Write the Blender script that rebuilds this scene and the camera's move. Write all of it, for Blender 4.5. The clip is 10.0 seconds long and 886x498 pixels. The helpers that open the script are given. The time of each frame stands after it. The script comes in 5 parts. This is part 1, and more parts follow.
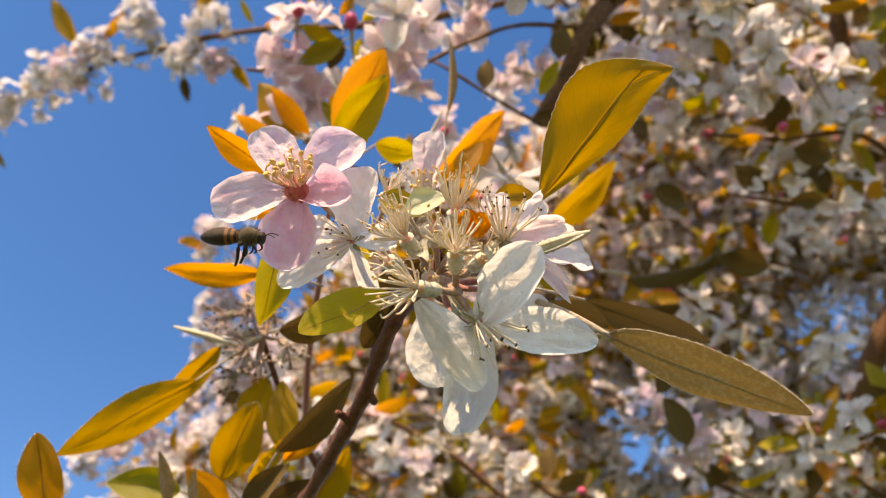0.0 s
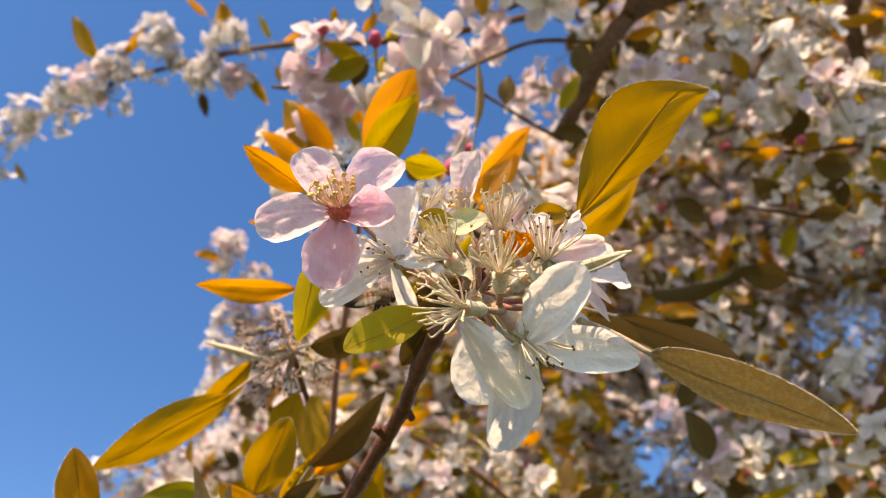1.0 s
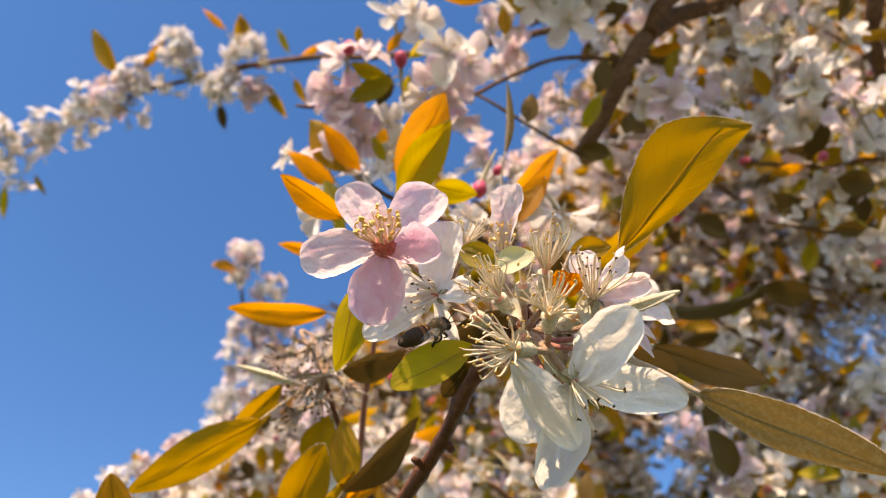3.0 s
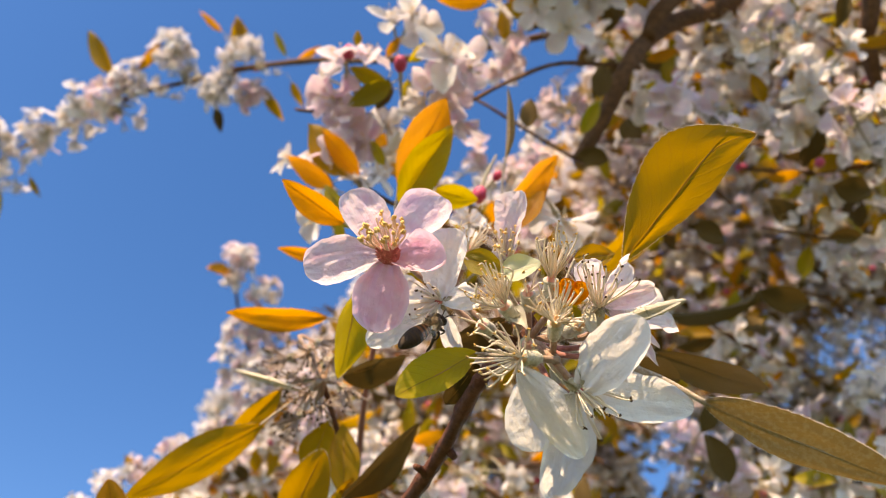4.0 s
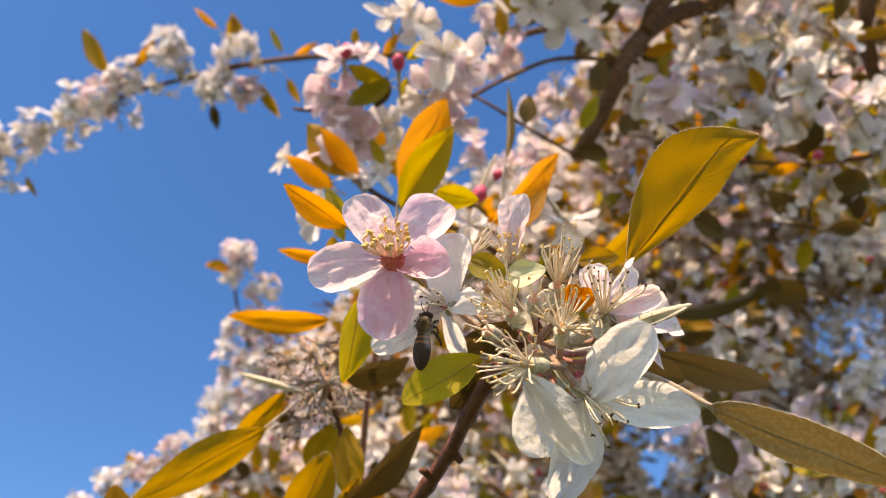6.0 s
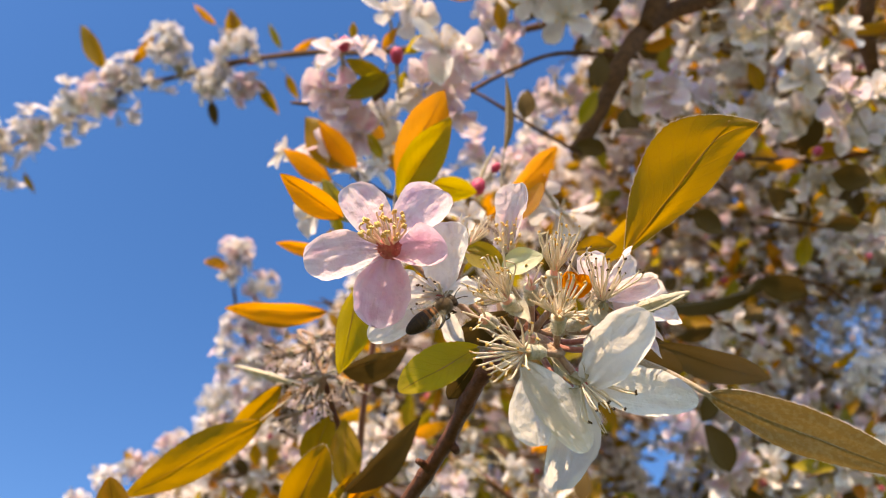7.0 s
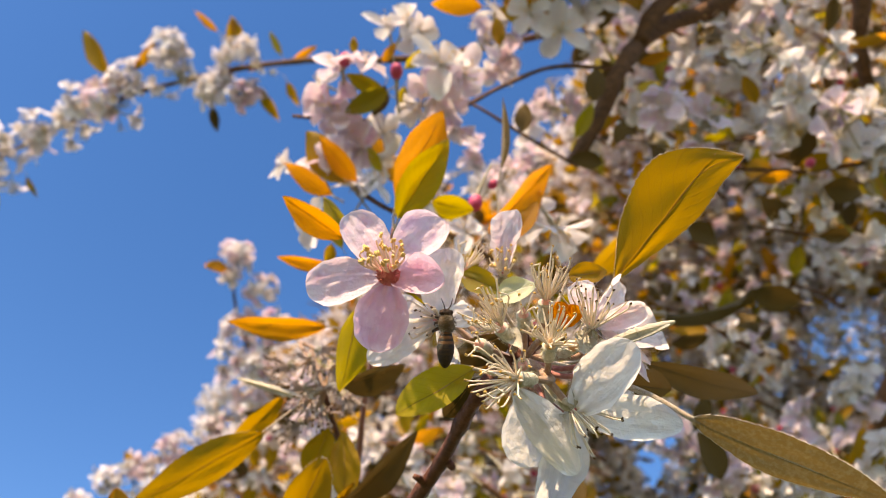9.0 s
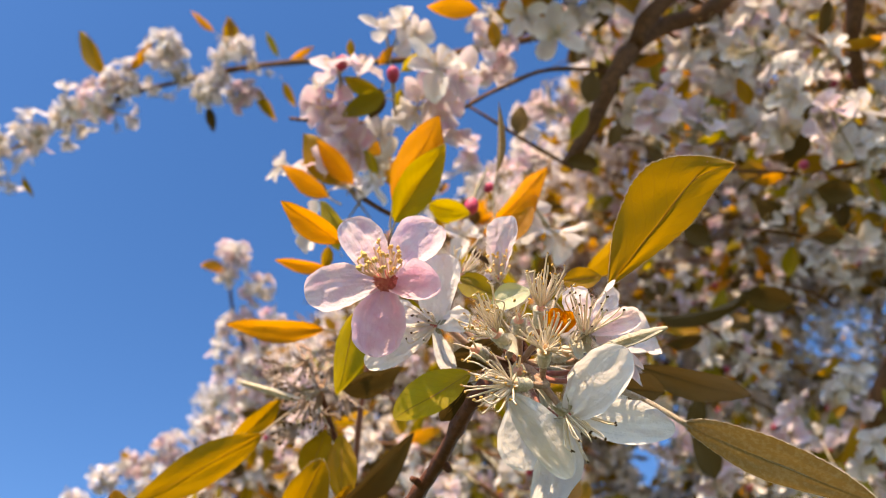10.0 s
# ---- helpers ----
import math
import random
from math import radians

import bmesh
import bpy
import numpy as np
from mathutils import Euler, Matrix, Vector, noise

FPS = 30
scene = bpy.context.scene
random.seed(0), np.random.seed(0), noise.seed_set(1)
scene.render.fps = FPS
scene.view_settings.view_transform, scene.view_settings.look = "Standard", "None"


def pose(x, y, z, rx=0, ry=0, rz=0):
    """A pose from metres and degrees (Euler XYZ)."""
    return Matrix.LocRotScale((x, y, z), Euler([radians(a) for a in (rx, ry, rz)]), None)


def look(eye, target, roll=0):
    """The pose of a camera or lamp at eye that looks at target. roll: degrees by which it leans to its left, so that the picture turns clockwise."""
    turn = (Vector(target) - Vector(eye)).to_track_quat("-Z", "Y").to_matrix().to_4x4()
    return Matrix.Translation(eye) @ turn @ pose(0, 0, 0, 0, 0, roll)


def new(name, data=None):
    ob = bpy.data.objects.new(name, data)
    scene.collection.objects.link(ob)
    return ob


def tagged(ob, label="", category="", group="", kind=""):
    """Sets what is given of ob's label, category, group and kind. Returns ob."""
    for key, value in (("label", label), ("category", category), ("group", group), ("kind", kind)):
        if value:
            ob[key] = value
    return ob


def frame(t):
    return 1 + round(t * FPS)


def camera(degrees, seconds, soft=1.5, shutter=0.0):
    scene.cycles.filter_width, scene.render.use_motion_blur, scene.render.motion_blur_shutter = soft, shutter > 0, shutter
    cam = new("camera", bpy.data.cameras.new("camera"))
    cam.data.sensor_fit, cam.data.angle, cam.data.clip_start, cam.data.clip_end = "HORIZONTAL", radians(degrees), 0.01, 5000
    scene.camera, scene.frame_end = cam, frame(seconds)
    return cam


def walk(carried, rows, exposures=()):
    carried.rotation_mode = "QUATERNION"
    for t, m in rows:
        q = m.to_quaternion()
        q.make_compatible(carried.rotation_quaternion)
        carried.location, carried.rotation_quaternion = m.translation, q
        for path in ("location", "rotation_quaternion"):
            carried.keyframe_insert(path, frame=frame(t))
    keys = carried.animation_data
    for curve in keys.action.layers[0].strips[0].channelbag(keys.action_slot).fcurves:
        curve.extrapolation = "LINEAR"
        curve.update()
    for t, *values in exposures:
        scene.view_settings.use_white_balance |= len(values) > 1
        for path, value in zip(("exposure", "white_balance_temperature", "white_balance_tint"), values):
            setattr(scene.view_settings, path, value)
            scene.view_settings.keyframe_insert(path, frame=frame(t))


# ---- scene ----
LENS = 62.0
cam = camera(LENS, 10.0, soft=0.9)
PATH = [
    (0.0, 0.02122, 0.01411, 1.59326, 138.880, 0.500, -0.684),
    (0.5, 0.01670, 0.01265, 1.59336, 139.486, 0.316, -0.327),
    (1.0, 0.01345, 0.01080, 1.59239, 139.722, 0.098, -0.195),
    (1.5, 0.01219, 0.00688, 1.59274, 139.631, -0.289, -0.017),
    (2.0, 0.00618, 0.00785, 1.59246, 139.801, -0.344, 0.085),
    (2.5, 0.00476, 0.00485, 1.59577, 139.900, -0.440, 0.328),
    (4.0, 0.00194, 0.00386, 1.59758, 140.259, -0.151, -0.369),
    (4.5, -0.00000, -0.00000, 1.60000, 140.000, -0.000, 0.000),
    (5.0, 0.00025, -0.00134, 1.60077, 139.796, 0.245, 0.081),
    (5.5, 0.00011, -0.00053, 1.60059, 139.618, 0.459, 0.024),
    (7.0, 0.00081, 0.00436, 1.59909, 139.601, 0.440, -0.091),
    (7.5, 0.00153, 0.00263, 1.59975, 139.590, 0.493, 0.066),
    (8.0, 0.00131, -0.00369, 1.60017, 139.759, 0.395, -0.010),
    (8.5, 0.00086, -0.00379, 1.59786, 139.644, 0.123, -0.269),
    (9.0, 0.00123, -0.00594, 1.59819, 139.440, 0.348, -0.341),
    (9.5, 0.00125, -0.00904, 1.59892, 139.424, 0.515, -0.393),
    (10.0, 0.00106, -0.00926, 1.59747, 139.291, 0.572, -0.555),
]
walk(cam, [(r[0], pose(*r[1:])) for r in PATH], exposures=[(0.0, 0.84, 8950.0, 15.0), (2.5, 0.84, 8950.0, 15.0), (4.0, 0.84, 8600.0, 15.0), (7.0, 0.84, 8500.0, 15.0), (10.0, 0.83, 8400.0, 15.0)])
# A phone's small lens, focused on the nearest flowers.
cam.data.dof.use_dof = True
cam.data.dof.focus_distance = 0.166
cam.data.dof.aperture_fstop = 18.0

# ---- light ----
# SLOPE is the leaning space of the bough: x to the right, y up the slope, z out of it; lengths in millimetres.
SLOPE = pose(0, 0, 1.6, 140) @ Matrix.Translation((0, 0, -0.18))
SUN = (SLOPE.to_3x3() @ Vector((-0.25, 0.96, -0.09))).normalized()
sun = new("sun", bpy.data.lights.new("sun", "SUN"))
sun.data.energy, sun.data.angle, sun.data.color = 5.0, radians(0.53), (1.0, 0.87, 0.68)
sun.matrix_world = look(SUN * 10, (0, 0, 0))
world = bpy.data.worlds.new("sky")
scene.world = world
world.use_nodes = True
sky = world.node_tree.nodes.new("ShaderNodeTexSky")
sky.sky_type, sky.sun_disc = "NISHITA", False
sky.sun_elevation = math.asin(SUN.z)
sky.sun_rotation = math.atan2(SUN.x, SUN.y)
sky.air_density, sky.dust_density, sky.ozone_density = 1.0, 0.3, 3.0
back = world.node_tree.nodes["Background"]
deep = world.node_tree.nodes.new("ShaderNodeHueSaturation")
deep.inputs["Saturation"].default_value = 1.3
deep.inputs["Hue"].default_value = 0.508
world.node_tree.links.new(sky.outputs[0], deep.inputs["Color"])
world.node_tree.links.new(deep.outputs[0], back.inputs[0])
back.inputs[1].default_value = 0.168


# ---- materials ----
class Nodes:
    """A short way to build a node tree."""

    def __init__(self, name):
        self.mat = bpy.data.materials.new(name)
        self.mat.use_nodes = True
        self.tree = self.mat.node_tree
        self.out = self.tree.nodes["Material Output"]
        self.bsdf = self.tree.nodes["Principled BSDF"]

    def add(self, kind, **values):
        n = self.tree.nodes.new(kind)
        for k, v in values.items():
            if k in ("operation", "data_type", "blend_type", "noise_dimensions", "wave_type"):
                setattr(n, k, v)
            else:
                n.inputs[k.replace("_", " ")].default_value = v
        return n

    def join(self, a, b):
        self.tree.links.new(a, b)

    def math(self, op, a, b=0.0):
        n = self.add("ShaderNodeMath", operation=op)
        for i, v in enumerate((a, b)):
            if isinstance(v, (int, float)):
                n.inputs[i].default_value = v
            else:
                self.join(v, n.inputs[i])
        return n.outputs[0]

    def mix(self, fac, a, b):
        n = self.add("ShaderNodeMix", data_type="RGBA")
        for i, v in ((0, fac), (6, a), (7, b)):
            if isinstance(v, (int, float)):
                n.inputs[i].default_value = v
            elif isinstance(v, tuple):
                n.inputs[i].default_value = (*v, 1)
            else:
                self.join(v, n.inputs[i])
        return n.outputs[2]

    def ramp(self, fac, lo, hi):
        n = self.add("ShaderNodeMapRange")
        self.join(fac, n.inputs[0])
        n.inputs[1].default_value, n.inputs[2].default_value = lo, hi
        n.inputs[3].default_value, n.inputs[4].default_value = 0.0, 1.0
        return n.outputs[0]

    def noise(self, scale, detail=3.0, vec=None):
        n = self.add("ShaderNodeTexNoise", Scale=scale, Detail=detail)
        if vec is None:
            vec = self.add("ShaderNodeTexCoord").outputs["Object"]
        self.join(vec, n.inputs["Vector"])
        return n.outputs[0]

    def bump(self, height, distance, strength=0.6):
        n = self.add("ShaderNodeBump", Strength=strength, Distance=distance)
        self.join(height, n.inputs["Height"])
        return n.outputs[0]

    def leafy(self, colour, through_colour, share, rough, normal=None, shine=0.35):
        """Part of the light comes through the thin sheet."""
        self.join(colour, self.bsdf.inputs["Base Color"])
        self.bsdf.inputs["Roughness"].default_value = rough
        self.bsdf.inputs["Specular IOR Level"].default_value = shine
        t = self.add("ShaderNodeBsdfTranslucent")
        self.join(through_colour, t.inputs["Color"])
        m = self.add("ShaderNodeMixShader", Fac=share)
        self.join(self.bsdf.outputs[0], m.inputs[1])
        self.join(t.outputs[0], m.inputs[2])
        self.join(m.outputs[0], self.out.inputs[0])
        if normal is not None:
            self.join(normal, self.bsdf.inputs["Normal"])
            self.join(normal, t.inputs["Normal"])
        return self.mat


def petal_material(name, pale, pink, much, share=0.48, deep=0.0):
    """Thin petal: pink in blotches and in streaks along its fine veins; the rim is paled in colour to stand for its
    sunlit edge.
    """
    n = Nodes(name)
    uv = n.add("ShaderNodeUVMap").outputs[0]
    sep = n.add("ShaderNodeSeparateXYZ")
    n.join(uv, sep.inputs[0])
    stretch = n.add("ShaderNodeMapping")
    stretch.inputs["Scale"].default_value = (24, 1.6, 1)
    n.join(uv, stretch.inputs[0])
    streak = n.noise(1.0, 4.0, stretch.outputs[0])
    blotch = n.noise(160.0, 3.0)
    rnd = n.add("ShaderNodeObjectInfo").outputs["Random"]
    amount = n.math("MULTIPLY", n.math("ADD", n.ramp(blotch, 0.3, 0.75), n.math("MULTIPLY", n.ramp(streak, 0.3, 0.95), 0.22)), much)
    across = n.math("MULTIPLY", n.math("ABSOLUTE", n.math("SUBTRACT", sep.outputs[0], 0.5)), 2.0)
    rim = n.math("MAXIMUM", n.ramp(across, 0.72, 1.0), n.ramp(sep.outputs[1], 0.86, 1.0))
    amount = n.math("MULTIPLY", amount, n.math("SUBTRACT", 1.0, n.math("MULTIPLY", rim, 0.75)))
    amount = n.math("MULTIPLY", amount, n.math("ADD", 0.45, n.math("MULTIPLY", rnd, 0.9)))
    colour = n.mix(amount, pale, pink)
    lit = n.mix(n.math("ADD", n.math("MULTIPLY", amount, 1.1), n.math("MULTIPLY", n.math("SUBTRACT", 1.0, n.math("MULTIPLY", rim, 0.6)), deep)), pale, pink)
    height = n.math("ADD", n.math("MULTIPLY", streak, 0.2), n.math("MULTIPLY", n.noise(420.0, 4.0), 0.9))
    return n.leafy(colour, lit, share, 0.7, n.bump(height, 0.0011, 0.8), 0.2)


def leaf_material(name, blade, glow, vein, share=0.5, fuzz=0.0, greening=0.72, rough=0.45):
    """Leaf blade with a midrib, slanting side veins and a fine net between them."""
    n = Nodes(name)
    uv = n.add("ShaderNodeUVMap").outputs[0]
    sep = n.add("ShaderNodeSeparateXYZ")
    n.join(uv, sep.inputs[0])
    across = n.math("ABSOLUTE", n.math("SUBTRACT", sep.outputs[0], 0.5))
    mid = n.math("SUBTRACT", 1.0, n.ramp(across, 0.006, 0.02))
    wob = n.math("MULTIPLY", n.noise(4.0, 2.0, uv), 0.12)
    slant = n.math("SUBTRACT", n.math("ADD", sep.outputs[1], wob), n.math("MULTIPLY", across, 0.62))
    saw = n.math("ABSOLUTE", n.math("SUBTRACT", n.math("FRACT", n.math("MULTIPLY", slant, 9.0)), 0.5))
    side = n.math("MULTIPLY", n.math("SUBTRACT", 1.0, n.ramp(saw, 0.0, 0.13)), 0.3)
    net = n.add("ShaderNodeTexVoronoi", Scale=55.0)
    net.feature = "DISTANCE_TO_EDGE"
    n.join(uv, net.inputs["Vector"])
    mesh = n.math("MULTIPLY", n.math("SUBTRACT", 1.0, n.ramp(net.outputs["Distance"], 0.0, 0.16)), 0.2)
    lines = n.math("MAXIMUM", n.math("MAXIMUM", mid, side), mesh)
    patch = n.ramp(n.noise(70.0, 3.0), 0.3, 0.7)
    rnd = n.add("ShaderNodeObjectInfo").outputs["Random"]
    tint = n.math("MULTIPLY", n.math("ADD", patch, rnd), 0.5)
    green = tuple(c * k for c, k in zip(blade, (greening, 0.95, 0.9)))
    base = n.mix(tint, blade, green)
    glow_green = tuple(c * k for c, k in zip(glow, (greening, 0.95, 1.0)))
    lit = n.mix(tint, glow, glow_green)
    colour = n.mix(n.math("MULTIPLY", lines, 0.75), base, vein)
    through_colour = n.mix(n.math("MULTIPLY", lines, 0.55), lit, tuple(c * 0.8 for c in vein))
    if fuzz:
        down = n.math("MULTIPLY", n.ramp(n.noise(900.0, 2.0), 0.45, 0.7), fuzz)
        colour = n.mix(down, colour, (0.55, 0.5, 0.42))
    height = n.math("ADD", n.math("MULTIPLY", lines, -0.8), n.math("MULTIPLY", n.noise(260.0), 0.5))
    return n.leafy(colour, through_colour, share, rough, n.bump(height, 0.00035, 0.6))


def plain_material(name, a, b, scale, rough, distance=0.0004, metal_sheen=0.0):
    n = Nodes(name)
    f = n.ramp(n.noise(scale, 4.0), 0.3, 0.7)
    n.join(n.mix(f, a, b), n.bsdf.inputs["Base Color"])
    n.bsdf.inputs["Roughness"].default_value = rough
    n.bsdf.inputs["Specular IOR Level"].default_value = 0.3
    if metal_sheen:
        n.bsdf.inputs["Sheen Weight"].default_value = metal_sheen
    n.join(n.bump(n.noise(scale * 3, 3.0), distance), n.bsdf.inputs["Normal"])
    return n.mat


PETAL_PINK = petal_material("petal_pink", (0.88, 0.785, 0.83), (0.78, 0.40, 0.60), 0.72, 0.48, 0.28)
# Copy of the pink, deepened for two petals in shade and backlight.
PETAL_PINK_SHADE = petal_material("petal_pink_shade", (0.87, 0.72, 0.79), (0.78, 0.28, 0.48), 0.8, 0.5, 0.5)
PETAL_BLUSH = petal_material("petal_blush", (0.87, 0.80, 0.80), (0.82, 0.52, 0.60), 0.6)
PETAL_WHITE = petal_material("petal_white", (0.89, 0.865, 0.85), (0.85, 0.74, 0.72), 0.35)
PETAL_FAR = petal_material("petal_far", (0.84, 0.815, 0.82), (0.80, 0.60, 0.68), 0.42, 0.36)
# Far white petals tinted bluish, so the colour carries the sky's cool light.
PETAL_SKYLIT = petal_material("petal_skylit", (0.87, 0.87, 0.91), (0.80, 0.62, 0.76), 0.38, 0.36)
PETAL_ROSE = petal_material("petal_rose", (0.86, 0.78, 0.82), (0.76, 0.39, 0.58), 0.6, 0.4)
BUD_RED = plain_material("bud_red", (0.45, 0.03, 0.10), (0.62, 0.10, 0.20), 400, 0.45)
LEAF_OCHRE = leaf_material("leaf_ochre", (0.35, 0.185, 0.012), (0.60, 0.295, 0.006), (0.31, 0.14, 0.03), 0.55, 0.0, 0.86)
LEAF_ORANGE = leaf_material("leaf_orange", (0.45, 0.15, 0.012), (0.95, 0.34, 0.010), (0.26, 0.06, 0.015), 0.55)
LEAF_GREEN = leaf_material("leaf_green", (0.30, 0.21, 0.012), (0.74, 0.50, 0.010), (0.14, 0.12, 0.02), 0.45, 0.0, 0.84)
LEAF_OLIVE = leaf_material("leaf_olive", (0.22, 0.155, 0.012), (0.56, 0.38, 0.010), (0.16, 0.11, 0.02), 0.42)
# Brown leaves, with base and glow darkened to read as shaded.
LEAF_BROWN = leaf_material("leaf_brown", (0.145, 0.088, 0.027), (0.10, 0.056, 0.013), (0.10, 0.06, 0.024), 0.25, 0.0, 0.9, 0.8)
LEAF_DOWN = leaf_material("leaf_down", (0.34, 0.225, 0.12), (0.42, 0.235, 0.04), (0.30, 0.25, 0.16), 0.2, 0.4, 0.97, 0.8)
BARK = plain_material("bark", (0.085, 0.040, 0.018), (0.19, 0.090, 0.044), 300, 0.85, 0.0008)
BARK_RED = plain_material("bark_red", (0.085, 0.030, 0.018), (0.18, 0.068, 0.042), 350, 0.7, 0.0008)
RIB = plain_material("leaf_rib", (0.38, 0.19, 0.05), (0.50, 0.27, 0.08), 900, 0.7)
DOWNY = plain_material("downy_stem", (0.30, 0.21, 0.145), (0.52, 0.43, 0.34), 1500, 0.9, 0.0005, 0.6)
CALYX = plain_material("calyx", (0.27, 0.23, 0.14), (0.50, 0.44, 0.34), 1200, 0.9, 0.0005, 0.5)
STALK = plain_material("flower_stalk", (0.26, 0.13, 0.09), (0.44, 0.29, 0.20), 1200, 0.8, 0.0005, 0.4)
STALK_RED = plain_material("reddish_stalk", (0.26, 0.075, 0.07), (0.42, 0.17, 0.14), 1200, 0.7, 0.0004, 0.4)
HAIR = plain_material("pale_down", (0.46, 0.40, 0.31), (0.62, 0.55, 0.45), 1200, 0.9)
FILAMENT_DRY = petal_material("dry_filament", (0.58, 0.47, 0.42), (0.46, 0.30, 0.26), 0.7, 0.3)
FILAMENT = petal_material("filament", (0.85, 0.77, 0.65), (0.78, 0.52, 0.42), 0.8, 0.3)
FILAMENT_ROSE = petal_material("filament_rose", (0.88, 0.72, 0.58), (0.82, 0.38, 0.36), 0.75, 0.3)
ANTHER = plain_material("anther", (0.76, 0.42, 0.10), (0.90, 0.66, 0.30), 2500, 0.8)
ANTHER_TAN = plain_material("anther_tan", (0.50, 0.26, 0.05), (0.78, 0.52, 0.18), 2500, 0.8)
ANTHER_DARK = plain_material("anther_dark", (0.06, 0.035, 0.02), (0.16, 0.09, 0.04), 2500, 0.8)
CUP = plain_material("calyx_cup", (0.46, 0.42, 0.31), (0.68, 0.63, 0.54), 900, 0.8, 0.0004, 0.4)
SILVER = leaf_material("leaf_silver", (0.60, 0.56, 0.48), (0.55, 0.48, 0.28), (0.48, 0.43, 0.34), 0.2, 0.7, 0.95, 0.85)
SEPAL = leaf_material("downy_sepal", (0.64, 0.58, 0.48), (0.56, 0.48, 0.26), (0.46, 0.41, 0.29), 0.25, 0.85, 0.92, 0.85)
LEAF_GLOSS = leaf_material("leaf_gloss", (0.56, 0.58, 0.40), (0.55, 0.60, 0.15), (0.74, 0.74, 0.66), 0.25, 0.6, 0.95, 0.25)
LEAF_LIME = leaf_material("leaf_lime", (0.40, 0.25, 0.010), (0.90, 0.56, 0.010), (0.24, 0.15, 0.02), 0.5)
HEART_PINK = petal_material("stamen_column_pink", (0.86, 0.54, 0.46), (0.82, 0.34, 0.30), 0.8, 0.35)
HEART_TAN = petal_material("stamen_column_tan", (0.76, 0.54, 0.34), (0.62, 0.30, 0.13), 0.8, 0.35)
DISC_TAN = plain_material("spent_disc", (0.64, 0.44, 0.30), (0.78, 0.62, 0.46), 900, 0.7)
DISC = plain_material("flower_disc", (0.52, 0.10, 0.10), (0.70, 0.27, 0.24), 900, 0.7)
WITHERED = leaf_material("withered_petal", (0.95, 0.25, 0.005), (1.0, 0.34, 0.004), (0.7, 0.15, 0.01), 0.45)
BEE_DARK = plain_material("bee_dark", (0.020, 0.011, 0.006), (0.055, 0.030, 0.015), 2500, 0.55)
BEE_FUR = plain_material("bee_fur", (0.05, 0.030, 0.012), (0.14, 0.085, 0.032), 4000, 0.95, 0.0004, 0.4)
BEE_BAND = plain_material("bee_band", (0.045, 0.026, 0.013), (0.085, 0.050, 0.024), 4000, 0.8)
BEE_GOLD = plain_material("bee_gold", (0.17, 0.062, 0.016), (0.27, 0.105, 0.026), 2500, 0.4)
GRASS = plain_material("grass", (0.035, 0.055, 0.015), (0.09, 0.10, 0.035), 9, 0.9, 0.02)
w = Nodes("wing")
w.bsdf.inputs["Base Color"].default_value = (0.8, 0.74, 0.62, 1)
w.bsdf.inputs["Roughness"].default_value = 0.25
clear = w.add("ShaderNodeBsdfTransparent")
veil = w.add("ShaderNodeMixShader", Fac=0.09)
w.join(clear.outputs[0], veil.inputs[1])
w.join(w.bsdf.outputs[0], veil.inputs[2])
w.join(veil.outputs[0], w.out.inputs[0])
WING = w.mat


# ---- builders ----
MM = 0.001


def mm(p):
    return Vector(p) * MM


def mesh_of(name, bm, *materials, smooth=True):
    me = bpy.data.meshes.new(name)
    for f in bm.faces:
        f.smooth = smooth
    bm.to_mesh(me)
    bm.free()
    for m in materials:
        me.materials.append(m)
    return me


def thing(name, base, label, category, group=""):
    """An Empty at its base in the slope's space."""
    ob = new(name)
    ob.empty_display_size = 0.01
    ob.matrix_world = SLOPE @ Matrix.Translation(mm(base))
    ob["base"] = [float(c) for c in base]
    return tagged(ob, label, category, group)


def place(name, me, parent, m, label=""):
    """A mesh under a thing or part; m is a pose in the slope's space."""
    ob = new(name, me)
    ob.parent = parent
    ob.matrix_basis = chain(parent).inverted() @ Matrix.Translation(-mm(root_of(parent)["base"])) @ m
    return tagged(ob, label)


def root_of(ob):
    while ob.parent is not None:
        ob = ob.parent
    return ob


def chain(ob):
    """The pose of a part in its thing's space."""
    m = Matrix.Identity(4)
    while ob.parent is not None:
        m = ob.matrix_basis @ m
        ob = ob.parent
    return m


def aim(base, tip, face):
    """A pose at base whose y runs to tip and whose z leans to face."""
    b, t = mm(base), mm(tip)
    y = (t - b).normalized()
    z = Vector(face)
    z = (z - y * z.dot(y)).normalized()
    x = y.cross(z)
    m = Matrix((x, y, z)).transposed().to_4x4()
    m.translation = b
    return m


def turned(p, way, roll):
    """A pose at p whose z runs along way, turned about it."""
    z = Vector(way).normalized()
    q = z.to_track_quat("Z", "Y").to_matrix().to_4x4()
    m = q @ Matrix.Rotation(roll, 4, "Z")
    m.translation = mm(p)
    return m


